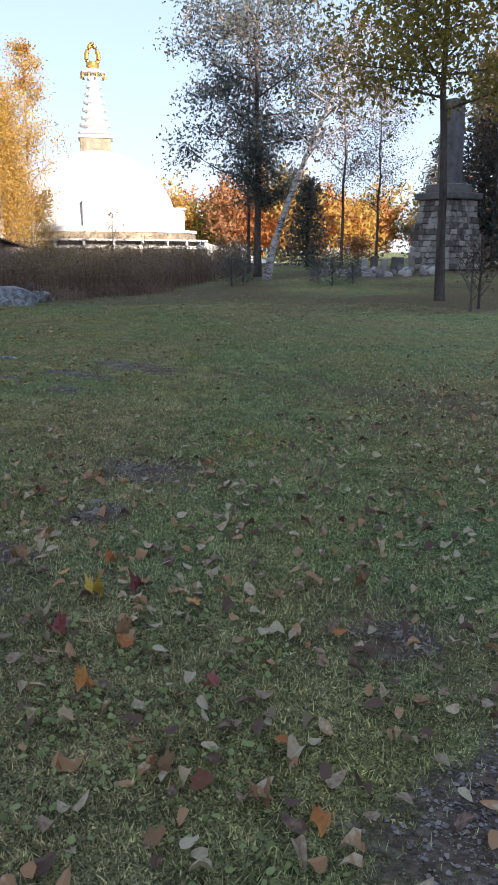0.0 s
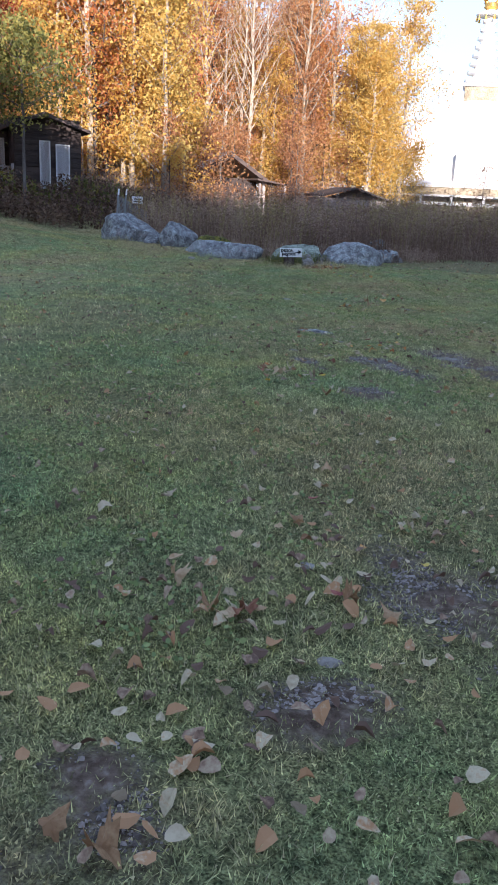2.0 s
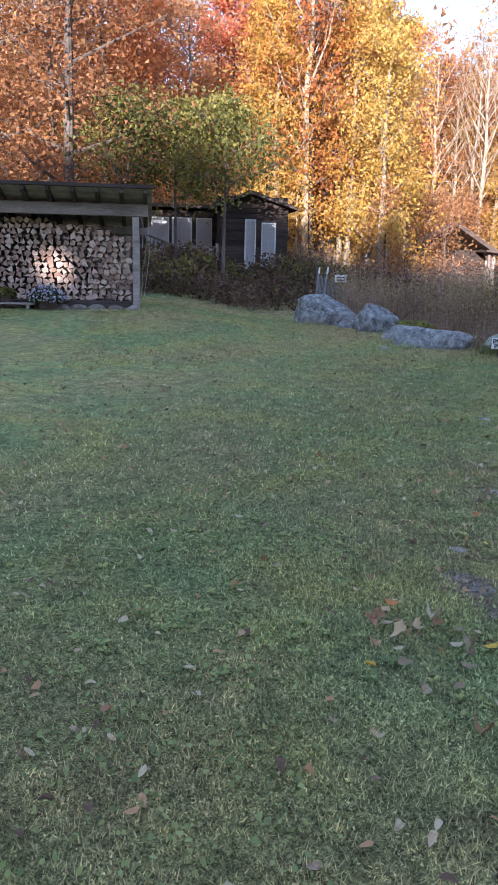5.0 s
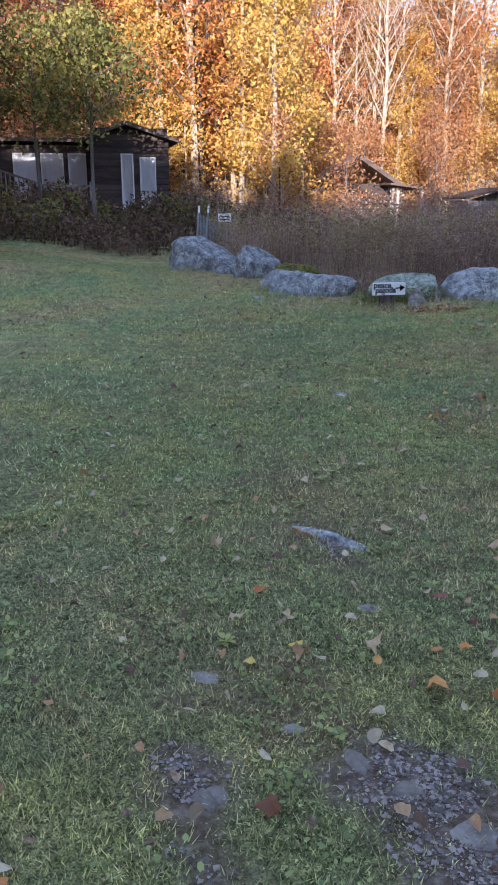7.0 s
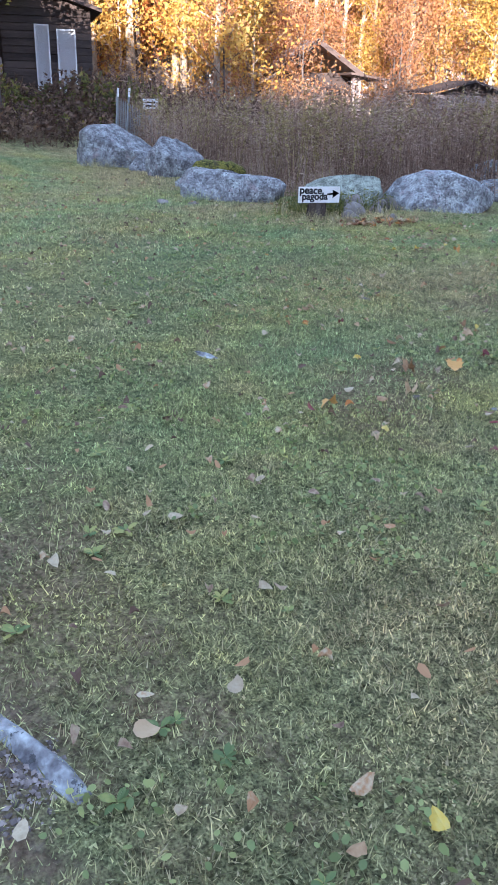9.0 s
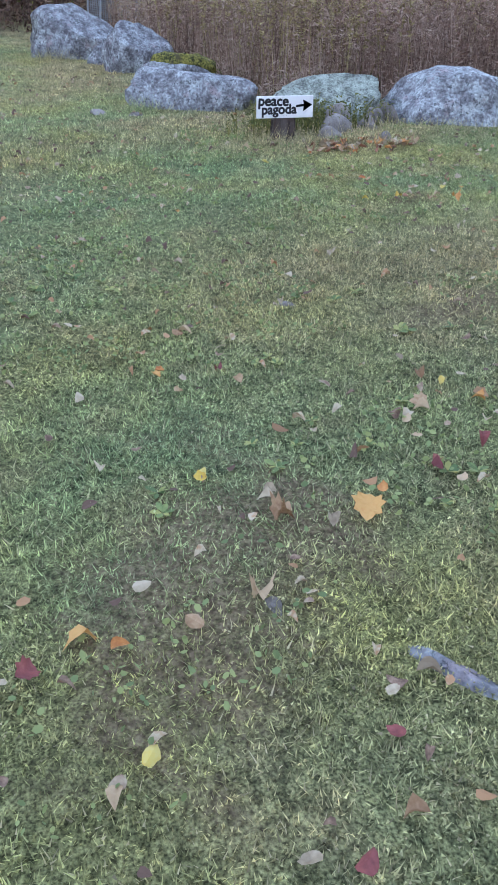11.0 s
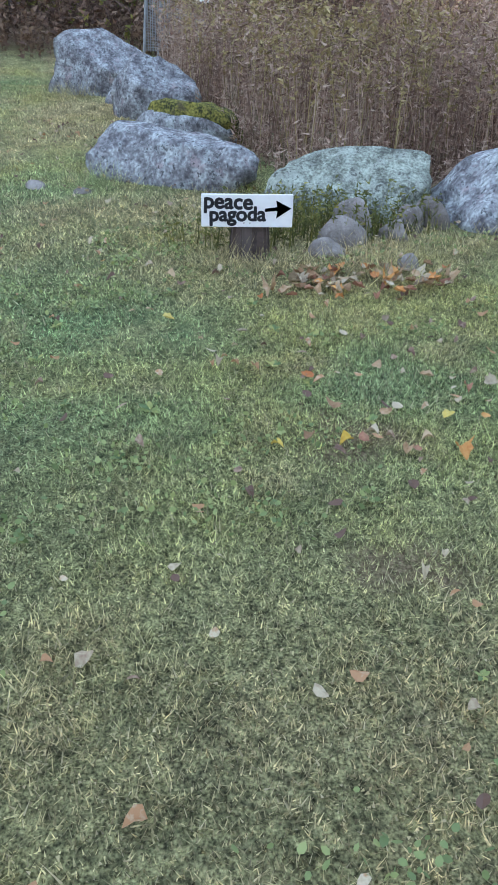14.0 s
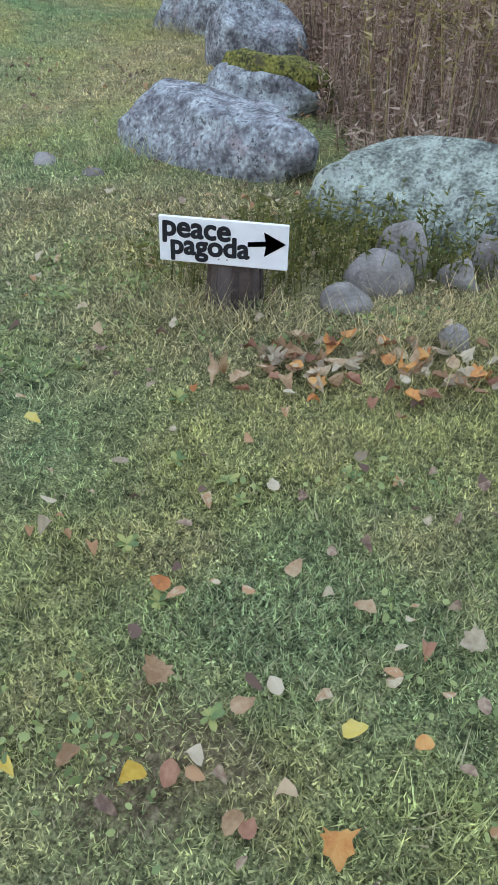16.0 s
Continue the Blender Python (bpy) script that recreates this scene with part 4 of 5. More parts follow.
for y0, y1, za, zb in ((-2.2, 0.0, 1.5, 2.0), (0.0, 2.6, 2.0, 1.35)):
    bm = box(-2.3, 0.35, y0, y1, 0, 0.09)
    for v in bm.verts:
        v.co.z += za + (zb - za) * (v.co.y - y0) / (y1 - y0)
    part("roof", bm, DARK_WOOD, hut)
bm = bmesh.new()
bm.faces.new([bm.verts.new((0.02, y, z)) for y, z in ((-1.9, 1.45), (2.3, 1.42), (0.0, 1.98))])
bmesh.ops.solidify(bm, geom=bm.faces[:], thickness=0.03)
part("gable", bm, GREY_WOOD, hut)
tagged(hut, "low grey shed with a dark shallow roof in the weeds", "shed")

# ---- pagoda ----
pagoda = base("pagoda", -64.05, 49.6, 0, 52)
dome = part("dome", lathe([(7.75, 3.3), (7.75, 3.6), (7.4, 3.65)] + [(7.4 * math.cos(k * math.pi / 48), 3.65 + 7.0 * math.sin(k * math.pi / 48)) for k in range(1, 24)], 72), PLASTER, pagoda, "white plastered dome", True)
part("terrace", lathe([(10.6, -1.5), (10.4, 1.6), (10.4, 1.7)], 40), PAGODA_STONE, pagoda, "rubble-stone terrace wall")
part("coping", lathe([(10.55, 1.7), (10.55, 1.95), (10.1, 1.95), (10.1, 1.7)], 40), PLASTER, pagoda)
part("upper_terrace", lathe([(9.3, 1.7), (9.2, 3.1)], 40), PAGODA_STONE, pagoda)
part("upper_coping", lathe([(9.35, 3.1), (9.35, 3.34), (7.0, 3.34), (7.0, 3.1)], 40), PLASTER, pagoda)
for k in range(26):
    g = k * math.tau / 26
    part("baluster", box(10.2, 10.4, -0.1, 0.1, 1.95, 2.35, 0.02), PLASTER, pagoda).matrix_basis = pose(0, 0, 0, 0, 0, math.degrees(g))
part("handrail", lathe([(10.42, 2.35), (10.42, 2.5), (10.2, 2.5), (10.2, 2.35)], 52), PLASTER, pagoda)
niche = part("niche", box(-1.3, 1.3, -8.0, -6.2, 3.34, 5.9, 0.15), PLASTER, pagoda, "niche block with a moulded arch")
part("panel", box(-0.8, 0.8, -8.05, -7.95, 3.6, 5.4, 0.05), PLASTER, niche)
niche = part("niche", box(5.8, 8.1, -1.3, 1.3, 3.34, 5.3, 0.15), PLASTER, pagoda)
part("cornice", box(5.7, 8.25, -1.45, 1.45, 5.3, 5.5, 0.05), PLASTER, niche)
part("harmika", box(-1.4, 1.4, -1.4, 1.4, 10.4, 11.6, 0.06), PAGODA_STONE, pagoda, "square stone drum under the spire")
part("harmika_top", box(-1.6, 1.6, -1.6, 1.6, 11.6, 11.85, 0.05), PLASTER, pagoda)
part("spire", lathe([(1.05, 11.85), (0.25, 17.5)], 20), PLASTER, pagoda)
for k in range(8):
    f = k / 8
    rr = 1.55 * (1 - f) + 0.42 * f
    part("ring", lathe([(rr * 0.6, 11.9 + 5.4 * f), (rr, 12.05 + 5.4 * f), (rr, 12.25 + 5.4 * f), (rr * 0.6, 12.33 + 5.4 * f)], 24), PLASTER, pagoda)
canopy = part("umbrella", lathe([(1.15, 17.3), (1.2, 17.4), (0.4, 17.75)], 20), PLASTER, pagoda)
for k in range(10):
    g = k * math.tau / 10
    part("bell", tube([(1.1 * math.cos(g), 1.1 * math.sin(g), 17.3), (1.1 * math.cos(g), 1.1 * math.sin(g), 16.9)], [0.04, 0.12], 6), GOLD, canopy)
part("finial_base", lathe([(0.25, 17.65), (0.62, 17.95), (0.55, 18.25), (0.25, 18.35)], 20), GOLD, pagoda, "gilded bulb")
flame = []
for k in range(25):
    g = k / 24 * math.tau
    flame.append((0.55 * math.sin(g) * (1 if math.cos(g) > 0 else 1 - 0.55 * math.cos(g) ** 2), 0, 18.7 - (0.6 if math.cos(g) > 0 else 1.15) * math.cos(g)))
part("flame", tube(flame, [0.2] * 25, 8), GOLD, pagoda, "hollow gilded flame")
for y in (-1.6, 1.6):
    bm = box(9.2, 17.5, y - 0.22, y + 0.22, -1.5, 0.4)
    for v in bm.verts:
        if v.co.z > 0:
            v.co.z = 2.5 - 0.27 * (v.co.x - 9.2)
    part("stair_wall", bm, PLASTER, pagoda, "white sloping stair wall")
for k in range(15):
    part("step", box(9.9 + k * 0.5, 10.4 + k * 0.5, -1.38, 1.38, -1.4, 1.8 - 0.135 * k), STONEWORK, pagoda)
tagged(pagoda, "white domed peace pagoda with ringed spire on stone terrace", "pagoda")


def bearing(px, d):
    """A spot d metres from the start of the walk; px counts across the first view."""
    g = radians(42) - math.atan((px - 441) / 1425)
    return -math.sin(g) * d, math.cos(g) * d


# ---- monument on the knoll ----
mx, my = bearing(779, 39.5)
mon = base("monument", mx, my, None, 35)
part("core", lathe([(1.75, -0.4), (1.22, 3.1)], 4), MORTAR, mon)
r = random.Random(9)
stone_meshes = []
for k in range(6):
    bm = box(-0.5, 0.5, -0.5, 0.5, -0.5, 0.5)
    for v in bm.verts:
        v.co += Vector((r.uniform(-0.12, 0.12), r.uniform(-0.05, 0.05), r.uniform(-0.12, 0.12)))
    bmesh.ops.bevel(bm, geom=bm.edges[:], offset=0.08, segments=1, affect="EDGES")
    me = bpy.data.meshes.new("stone")
    bm.to_mesh(me)
    bm.free()
    me.materials.append(STONEWORK)
    stone_meshes.append(me)
for face in range(4):
    for row in range(12):
        z = 0.02 + row * 0.255
        half = 1.2 - 0.031 * row
        x = -half
        while x < half - 0.1:
            w = min(r.uniform(0.22, 0.46), half - x)
            ob = child(new("stone", r.choice(stone_meshes)), mon)
            ob.matrix_basis = pose(0, 0, 0, 0, 0, 45 + face * 90) @ pose(x + w / 2, -half, z + 0.12, -5.5, r.uniform(-4, 4), 0) @ Matrix.Diagonal((w * 0.97, 0.2 + r.uniform(0, 0.07), 0.245, 1))
            x += w
cap = part("cap", box(-1.1, 1.1, -1.1, 1.1, 3.1, 3.4, 0.04), DARK_STONE, mon, "overhanging dark stone slab")
cap.matrix_basis = pose(0, 0, 0, 0, 0, 45)
part("plinth", box(-0.75, 0.75, -0.75, 0.75, 3.4, 3.8, 0.05), MORTAR, mon).matrix_basis = pose(0, 0, 0, 0, 0, 45)
bm = box(-0.4, 0.4, -0.4, 0.4, 3.8, 7.4, 0.02)
for v in bm.verts:
    v.co.xy *= 1.02 - 0.03 * (v.co.z - 3.8)
part("shaft", bm, DARK_STONE, mon, "dark granite shaft").matrix_basis = pose(0, 0, 0, 0, 0, 45)
tagged(mon, "rubble-stone monument with a tapered base and dark granite shaft", "monument")
for k in range(46):
    x, y = bearing(r.uniform(545, 760), r.uniform(34.5, 37))
    boulder("wall_stone", x, y, r.uniform(0.35, 0.8), r.uniform(0.3, 0.5), r.uniform(0.18, 0.4), r.uniform(0, 180), 300 + k, STONEWORK, detail=2, cuts=5, label="rough grey stone of a tumbled wall", category="stone", group="tumbled wall by the monument")
for px, d, h in ((655, 36.5, 0.75), (672, 37, 0.6), (690, 36.4, 0.7), (703, 37.3, 0.65), (722, 36.8, 0.7), (640, 37.5, 0.6), (576, 36, 0.55)):
    x, y = bearing(px, d)
    ob = part("marker_stone", box(-0.14, 0.14, -0.09, 0.09, -0.2, h, 0.03), STONEWORK)
    ob.matrix_basis = pose(x, y, ground_z(x, y), r.uniform(-5, 5), r.uniform(-5, 5), r.uniform(0, 90))
    tagged(ob, "small upright grey marker stone by the wall", "stone", "upright marker stones")

# ---- trees and shrubs on the knoll ----
knoll_birch = tree("leaning_birch", 41, 10.5, 0.145, 0.42, 2.2, 1800, 0.11, BIRCH_BARK, BROWNLEAF, lean=(3.1, 2.7), label="leaning white birch with peeling bark and few leaves")
x, y = bearing(470, 34.5)
knoll_birch.matrix_basis = pose(x, y, ground_z(x, y))
pine = tree("pine_tree", 42, 13.5, 0.15, 0.2, 3.9, 24000, 0.12, BARK, NEEDLE, limbs=30, rise=0.35, shape="column", clump=0.28, label="bushy pine with blue-grey needles beside the birch")
x, y = bearing(455, 36)
pine.matrix_basis = pose(x, y, ground_z(x, y))
brown_tree = tree("withering_tree", 46, 12, 0.08, 0.3, 2.6, 6500, 0.09, BARK, BROWNLEAF, limbs=22, label="thin tree with small withered brown leaves")
plant(brown_tree, [bearing(440, 38), bearing(600, 41), bearing(660, 44), bearing(860, 41)], 47, 0.85, 1.05, group="withering trees on the knoll")
lawn_maple = tree("lawn_maple_tree", 43, 12.0, 0.125, 0.44, 4.4, 20000, 0.13, BARK, YELLOW_GREEN, limbs=24, rise=0.35, label="slim dark-trunked maple with yellowing green crown")
x, y = bearing(773, 24.5)
lawn_maple.matrix_basis = pose(x, y, ground_z(x, y), 0, -1.5, 20)
spruce = tree("spruce_tree", 44, 4.8, 0.09, 0.06, 1.5, 3500, 0.16, BARK, NEEDLE, limbs=40, rise=-0.1, shape="cone", label="small dark spruce on the knoll")
plant(spruce, [bearing(540, 44)], 4, 1, 1)
hemlock = tree("hemlock_tree", 45, 10, 0.16, 0.05, 2.8, 6000, 0.2, BARK, NEEDLE, limbs=36, rise=0.0, shape="cone", label="dense dark hemlock behind the monument")
plant(hemlock, [bearing(838, 43), bearing(880, 45), bearing(925, 43), bearing(980, 40), bearing(1050, 38), bearing(770, 60)], 5, 0.85, 1.1, group="hemlocks behind the monument")
bush = tree("round_bush", 48, 1.5, 0.03, 0.05, 0.8, 2600, 0.07, BARK, RUST, limbs=26, rise=0.5, label="rounded bush with dull red-brown leaves", category="bush")
plant(bush, [bearing(628, 39)], 6, 1, 1)
grey_shrub = tree("grey_shrub", 49, 1.3, 0.02, 0.05, 0.75, 900, 0.07, BARK, NEEDLE, limbs=22, rise=0.7, label="straggly grey-green shrub on the knoll", category="shrub")
plant(grey_shrub, [bearing(585, 31), bearing(560, 32), bearing(620, 31.5), bearing(430, 33), bearing(410, 31.5)], 7, 0.7, 1.1, group="shrubs on the knoll")
twig_shrub = tree("bare_shrub", 50, 2.0, 0.03, 0.15, 0.6, 160, 0.08, BARK, BROWNLEAF, limbs=14, rise=1.2, label="nearly bare shrub of thin twigs on the lawn", category="shrub")
plant(twig_shrub, [bearing(828, 20.5), bearing(842, 21.5)], 8, 0.8, 1.0)
pagoda_sapling = tree("thin_sapling", 52, 4.6, 0.04, 0.2, 1.3, 700, 0.12, BARK, BROWNLEAF, limbs=16, label="thin sapling before the pagoda terrace", category="sapling")
plant(pagoda_sapling, [bearing(206, 64)], 9, 1, 1)

# far woods: many crowns, leaf by leaf


def far_woods(name, crowns, leaves, size, mat, seed, label):
    q_ = np.random.default_rng(seed)
    pts = []
    for x, y, tall, wide in crowns:
        d_ = q_.normal(size=(leaves, 3))
        d_ /= np.linalg.norm(d_, axis=1, keepdims=True)
        lump = 0.75 + 0.35 * np.sin(d_[:, :1] * 5 + x) * np.sin(d_[:, 1:2] * 4 + y) + 0.25 * np.sin(d_[:, 2:] * 7 + x)
        pts.append(np.array([x, y, tall * 0.55]) + d_ * lump * q_.uniform(0.55, 1.05, (leaves, 1)) * np.array([wide, wide, tall * 0.5]))
    v_, f_ = cards(np.concatenate(pts), size, seed)
    return tagged(new(name, raw_mesh(name, v_, f_, mat)), label, "woods", kind="stuff")


far = random.Random(12)
for name, mat, k0 in (("far_woods", YELLOW, 44), ("far_orange_woods", ORANGE, 26), ("far_rust_woods", RUST, 12), ("far_green_woods", OLIVE, 18)):
    spots = []
    for k in range(k0):
        x, y = bearing(far.uniform(200, 1050), far.uniform(100, 135))
        spots.append((x, y, far.uniform(7, 12.5), far.uniform(2.8, 4.6)))
    far_woods(name, spots, 850, 0.48, mat, 900 + k0, "distant autumn trees beyond the pagoda and the knoll")
spots = {0: [], 1: [], 2: []}
for k in range(130):
    y = far.uniform(-45, 40)
    x = -far.uniform(62, 82)
    if y < -x * 0.66 - 4:
        spots[k % 3].append((x, y, far.uniform(12, 20), far.uniform(2.5, 3.8)))
for k, (mat, name) in enumerate(((ORANGE, "deep_orange_woods"), (RUST, "deep_rust_woods"), (YELLOW, "deep_yellow_woods"))):
    far_woods(name, spots[k], 1300, 0.42, mat, 950 + k, "depths of the autumn woods behind the cabin and huts")

# ---- weeds and brush ----


def weeds(name, n, ok, x0, x1, y0, y1, lo, hi, mat, seed, label, leaf=1.0, parts=11, wide=0.13, low=0.25):
    q = np.random.default_rng(seed)
    x, y = q.uniform(x0, x1, n * 8), q.uniform(y0, y1, n * 8)
    keep = np.flatnonzero(ok(x, y))[:n]
    x, y = x[keep], y[keep]
    z = height(x, y)
    h = q.uniform(lo, hi, len(x)) * (0.55 + 0.55 * vnoise(x, y, 1.6) + 0.35 * vnoise(x, y, 0.5))
    lean = q.normal(size=(len(x), 2)) * 0.12 * h[:, None]
    b = np.stack([x, y, z - 0.03], 1)
    t = b + np.concatenate([lean, h[:, None]], 1)
    ang = q.uniform(0, math.pi, len(x))
    side = np.stack([np.cos(ang), np.sin(ang), 0 * ang], 1) * 0.006
    V = [np.stack([b - side, b + side, t], 1).reshape(-1, 3)]
    f = q.uniform(low, 1.0, (len(x), parts))
    c = b[:, None] + (t - b)[:, None] * f[..., None]
    d = q.normal(size=(len(x), parts, 3)) * np.array([1, 1, 0.5])
    d[..., 2] += 0.4
    d /= np.linalg.norm(d, axis=-1, keepdims=True)
    ln = leaf * q.uniform(0.05, 0.13, (len(x), parts, 1)) * (h[:, None, None] * 0.5 + 0.35)
    w = np.cross(d, q.normal(size=d.shape))
    w /= np.linalg.norm(w, axis=-1, keepdims=True)
    w *= ln * wide
    V.append(np.stack([c - w, c + w, c + d * ln], 2).reshape(-1, 3))
    V = np.concatenate(V)
    return tagged(new(name, raw_mesh(name, V, np.arange(len(V)).reshape(-1, 3), mat)), label, "weeds", kind="stuff")


front = lambda x, y: (in_field(x, y) > 0) & (in_field(x + 3.5, y) < 1)
weeds("tall_weeds", 8500, front, -30, -19, 8.6, 31, 0.75, 1.3, WEED, 51, "dense stand of tall brown dried weeds behind the boulders", leaf=0.75, parts=13)
weeds("dry_stalks", 6000, lambda x, y: in_field(x, y) > 0, -46, -21, 8.6, 31, 0.75, 1.75, WEED, 52, "field of tall brown stalks reaching back to the huts")
weeds("goldenrod", 2300, lambda x, y: (in_field(x, y) > 0) & (vnoise(x, y, 1.8) > 0.5), -32, -20, 8.8, 31, 0.95, 1.5, WEED_GOLD, 53, "clumps of faded goldenrod among the brown weeds", leaf=0.6, parts=30, wide=0.2, low=0.45)
weeds("low_brush", 2600, lambda x, y: (in_field(x + 1.0, y) < 1) & (in_field(x - 0.7, y) > 0), -27, -18.5, 8.6, 20, 0.12, 0.42, WEED, 54, "low tangle of dry stems at the foot of the boulders", leaf=1.2)
weeds("low_greens", 620, lambda x, y: (np.hypot((x + 18.85) / 0.45, (y - 10.2) / 0.75) < 1) | (np.hypot((x + 18.35) / 0.2, (y - 9.55) / 0.5) < 1), -21, -17, 8.6, 12, 0.1, 0.3, OLIVE, 55, "green weeds round the sign stump and stones", leaf=0.75, wide=0.22, low=0.1)
weeds("bank_brush", 7000, lambda x, y: (x < -28.2 - 0.8 * vnoise(x, y, 1.5)) & ~((x < -33.6) & (y < 8.4)), -37, -28, -8, 12.5, 0.3, 0.95, BROWNLEAF, 56, "brown brush and dead stems on the bank before the cabin", leaf=1.5, wide=0.3, low=0.1)
weeds("green_brush", 900, lambda x, y: (x < -29.2) & (x > -33.5) & (vnoise(x, y, 1.2) > 0.5), -34, -29, -6, 10, 0.4, 1.0, OLIVE, 57, "olive shrubs among the brush on the bank", leaf=1.6, wide=0.35, low=0.2)

# ---- grass ----
GRASS = bpy.data.materials.new("grass_blades")
GRASS.use_nodes = True
nt = GRASS.node_tree
tone = nt.nodes.new("ShaderNodeNewGeometry").outputs["Random Per Island"]
blade = mix_of(nt, ramp_of(nt, tone, [(0.88, (0, 0, 0)), (0.92, (0.8, 0.8, 0.8))]), grass_colour(nt, 0.0), ramp_of(nt, tone, [(0.0, (0.22, 0.18, 0.105)), (1.0, (0.28, 0.24, 0.15))]))
shade = nt.nodes.new("ShaderNodeHueSaturation")
val = nt.nodes.new("ShaderNodeMath")
val.operation = "MULTIPLY_ADD"
wrap = nt.nodes.new("ShaderNodeMath")
wrap.operation = "FRACT"
ten = nt.nodes.new("ShaderNodeMath")
ten.operation = "MULTIPLY"
ten.inputs[1].default_value = 37.0
nt.links.new(tone, ten.inputs[0])
nt.links.new(ten.outputs[0], wrap.inputs[0])
nt.links.new(wrap.outputs[0], val.inputs[0])
val.inputs[1].default_value, val.inputs[2].default_value = 1.7, 0.7
nt.links.new(val.outputs[0], shade.inputs["Value"])
nt.links.new(blade, shade.inputs["Color"])
gp = nt.nodes["Principled BSDF"]
nt.links.new(shade.outputs[0], gp.inputs["Base Color"])
gp.inputs["Roughness"].default_value, gp.inputs["Specular IOR Level"].default_value = 0.65, 0.12
tr = nt.nodes.new("ShaderNodeBsdfTranslucent")
nt.links.new(shade.outputs[0], tr.inputs["Color"])
mx_ = nt.nodes.new("ShaderNodeMixShader")
mx_.inputs[0].default_value = 0.4
nt.links.new(gp.outputs[0], mx_.inputs[1])
nt.links.new(tr.outputs[0], mx_.inputs[2])
nt.links.new(mx_.outputs[0], nt.nodes["Material Output"].inputs["Surface"])


def blades(x, y, ln, wd, seed, lean=0.75):
    """One tapered blade at each place, leaning its own way."""
    q = np.random.default_rng(seed)
    n = len(x)
    b = np.stack([x, y, height(x, y) - 0.004], 1)
    ang = q.uniform(0, math.tau, n)
    out = np.stack([np.cos(ang), np.sin(ang)], 1)
    tilt = q.uniform(0.2, 1.0, n) ** 0.7 * lean * 1.75
    turn = ang + q.uniform(0.6, 2.5, n)
    s = np.stack([np.cos(turn), np.sin(turn), 0 * ang], 1) * (wd / 2)[:, None]
    tip = b + np.concatenate([out * (np.sin(tilt) * ln)[:, None], (np.cos(tilt) * ln + 0.006)[:, None]], 1)
    return np.stack([b - s, b + s, tip], 1).reshape(-1, 3), np.arange(3 * n).reshape(n, 3)


q = np.random.default_rng(77)
gxs, gys, gl, gw = [], [], [], []
for n_, d0, d1, l0, l1, w_ in ((520000, 0, 1.6, 0.012, 0.036, 0.0048), (330000, 0, 2.6, 0.014, 0.038, 0.0065), (120000, 2.4, 5.0, 0.018, 0.04, 0.013), (30000, 5.0, 10, 0.02, 0.04, 0.016)):
    k = q.uniform(0, 5, n_ * 4)
    side = q.uniform(-d1, d1, n_ * 4)
    x, y = np.interp(k, range(6), PATH_X) - 0.55 * side, np.interp(k, range(6), PATH_Y) - 0.83 * side
    d = from_path(x, y)
    ok = (d >= d0) & (d < d1) & (q.random(len(x)) > np.maximum(bareness(x, y) * 0.86, wornness(x, y) * 0.35)) & (in_field(x, y) < 1) & (q.random(len(x)) < 0.5 + 0.35 * vnoise(x, y, 0.5) + 0.9 * (vnoise(x, y, 0.06) - 0.4) + 0.4 * (vnoise(x, y, 0.17) - 0.35))
    x, y = x[ok][:n_], y[ok][:n_]
    gxs.append(x), gys.append(y)
    gl.append(q.uniform(l0, l1, len(x)) * (0.35 + 0.5 * vnoise(x, y, 0.35) + 0.9 * vnoise(x, y, 0.05))), gw.append(np.full(len(x), w_) * q.uniform(0.7, 1.3, len(x)))
# the lawn beyond the walk, up to the bank and the shed
x, y = q.uniform(-28.5, -17, 130000), q.uniform(2.0, 9.6, 130000)
ok = (from_path(x, y) > 2.6) & (in_field(x, y) < 1)
x, y = x[ok], y[ok]
gxs.append(x), gys.append(y), gl.append(q.uniform(0.02, 0.05, len(x)) * (0.4 + vnoise(x, y, 0.3))), gw.append(q.uniform(0.008, 0.016, len(x)))
# longer tufts at the foot of the boulders and the stump
for cx, cy, rad_, n_, tall in ((-18.02, 9.45, 0.28, 420, 0.2), (-18.0, 9.75, 0.2, 200, 0.16), (-20.15, 8.4, 0.25, 380, 0.22), (-20.0, 9.6, 0.35, 300, 0.14), (-17.9, 10.3, 0.3, 420, 0.2), (-18.3, 10.75, 0.3, 300, 0.18), (-24.9, 7.5, 0.35, 420, 0.26), (-18.3, 11.4, 0.5, 400, 0.16),
                             (-15.9, 10.45, 0.12, 160, 0.09), (-16.6, 10.6, 0.3, 200, 0.08), (-14.6, 8.9, 0.25, 160, 0.08), (-13.0, 9.0, 0.15, 120, 0.07)):
    x, y = q.normal(cx, rad_ * 0.6, n_), q.normal(cy, rad_ * 0.6, n_)
    gxs.append(x), gys.append(y), gl.append(q.uniform(0.5, 1.1, n_) * tall), gw.append(np.full(n_, 0.006))
v, f = blades(np.concatenate(gxs), np.concatenate(gys), np.concatenate(gl), np.concatenate(gw), 78)
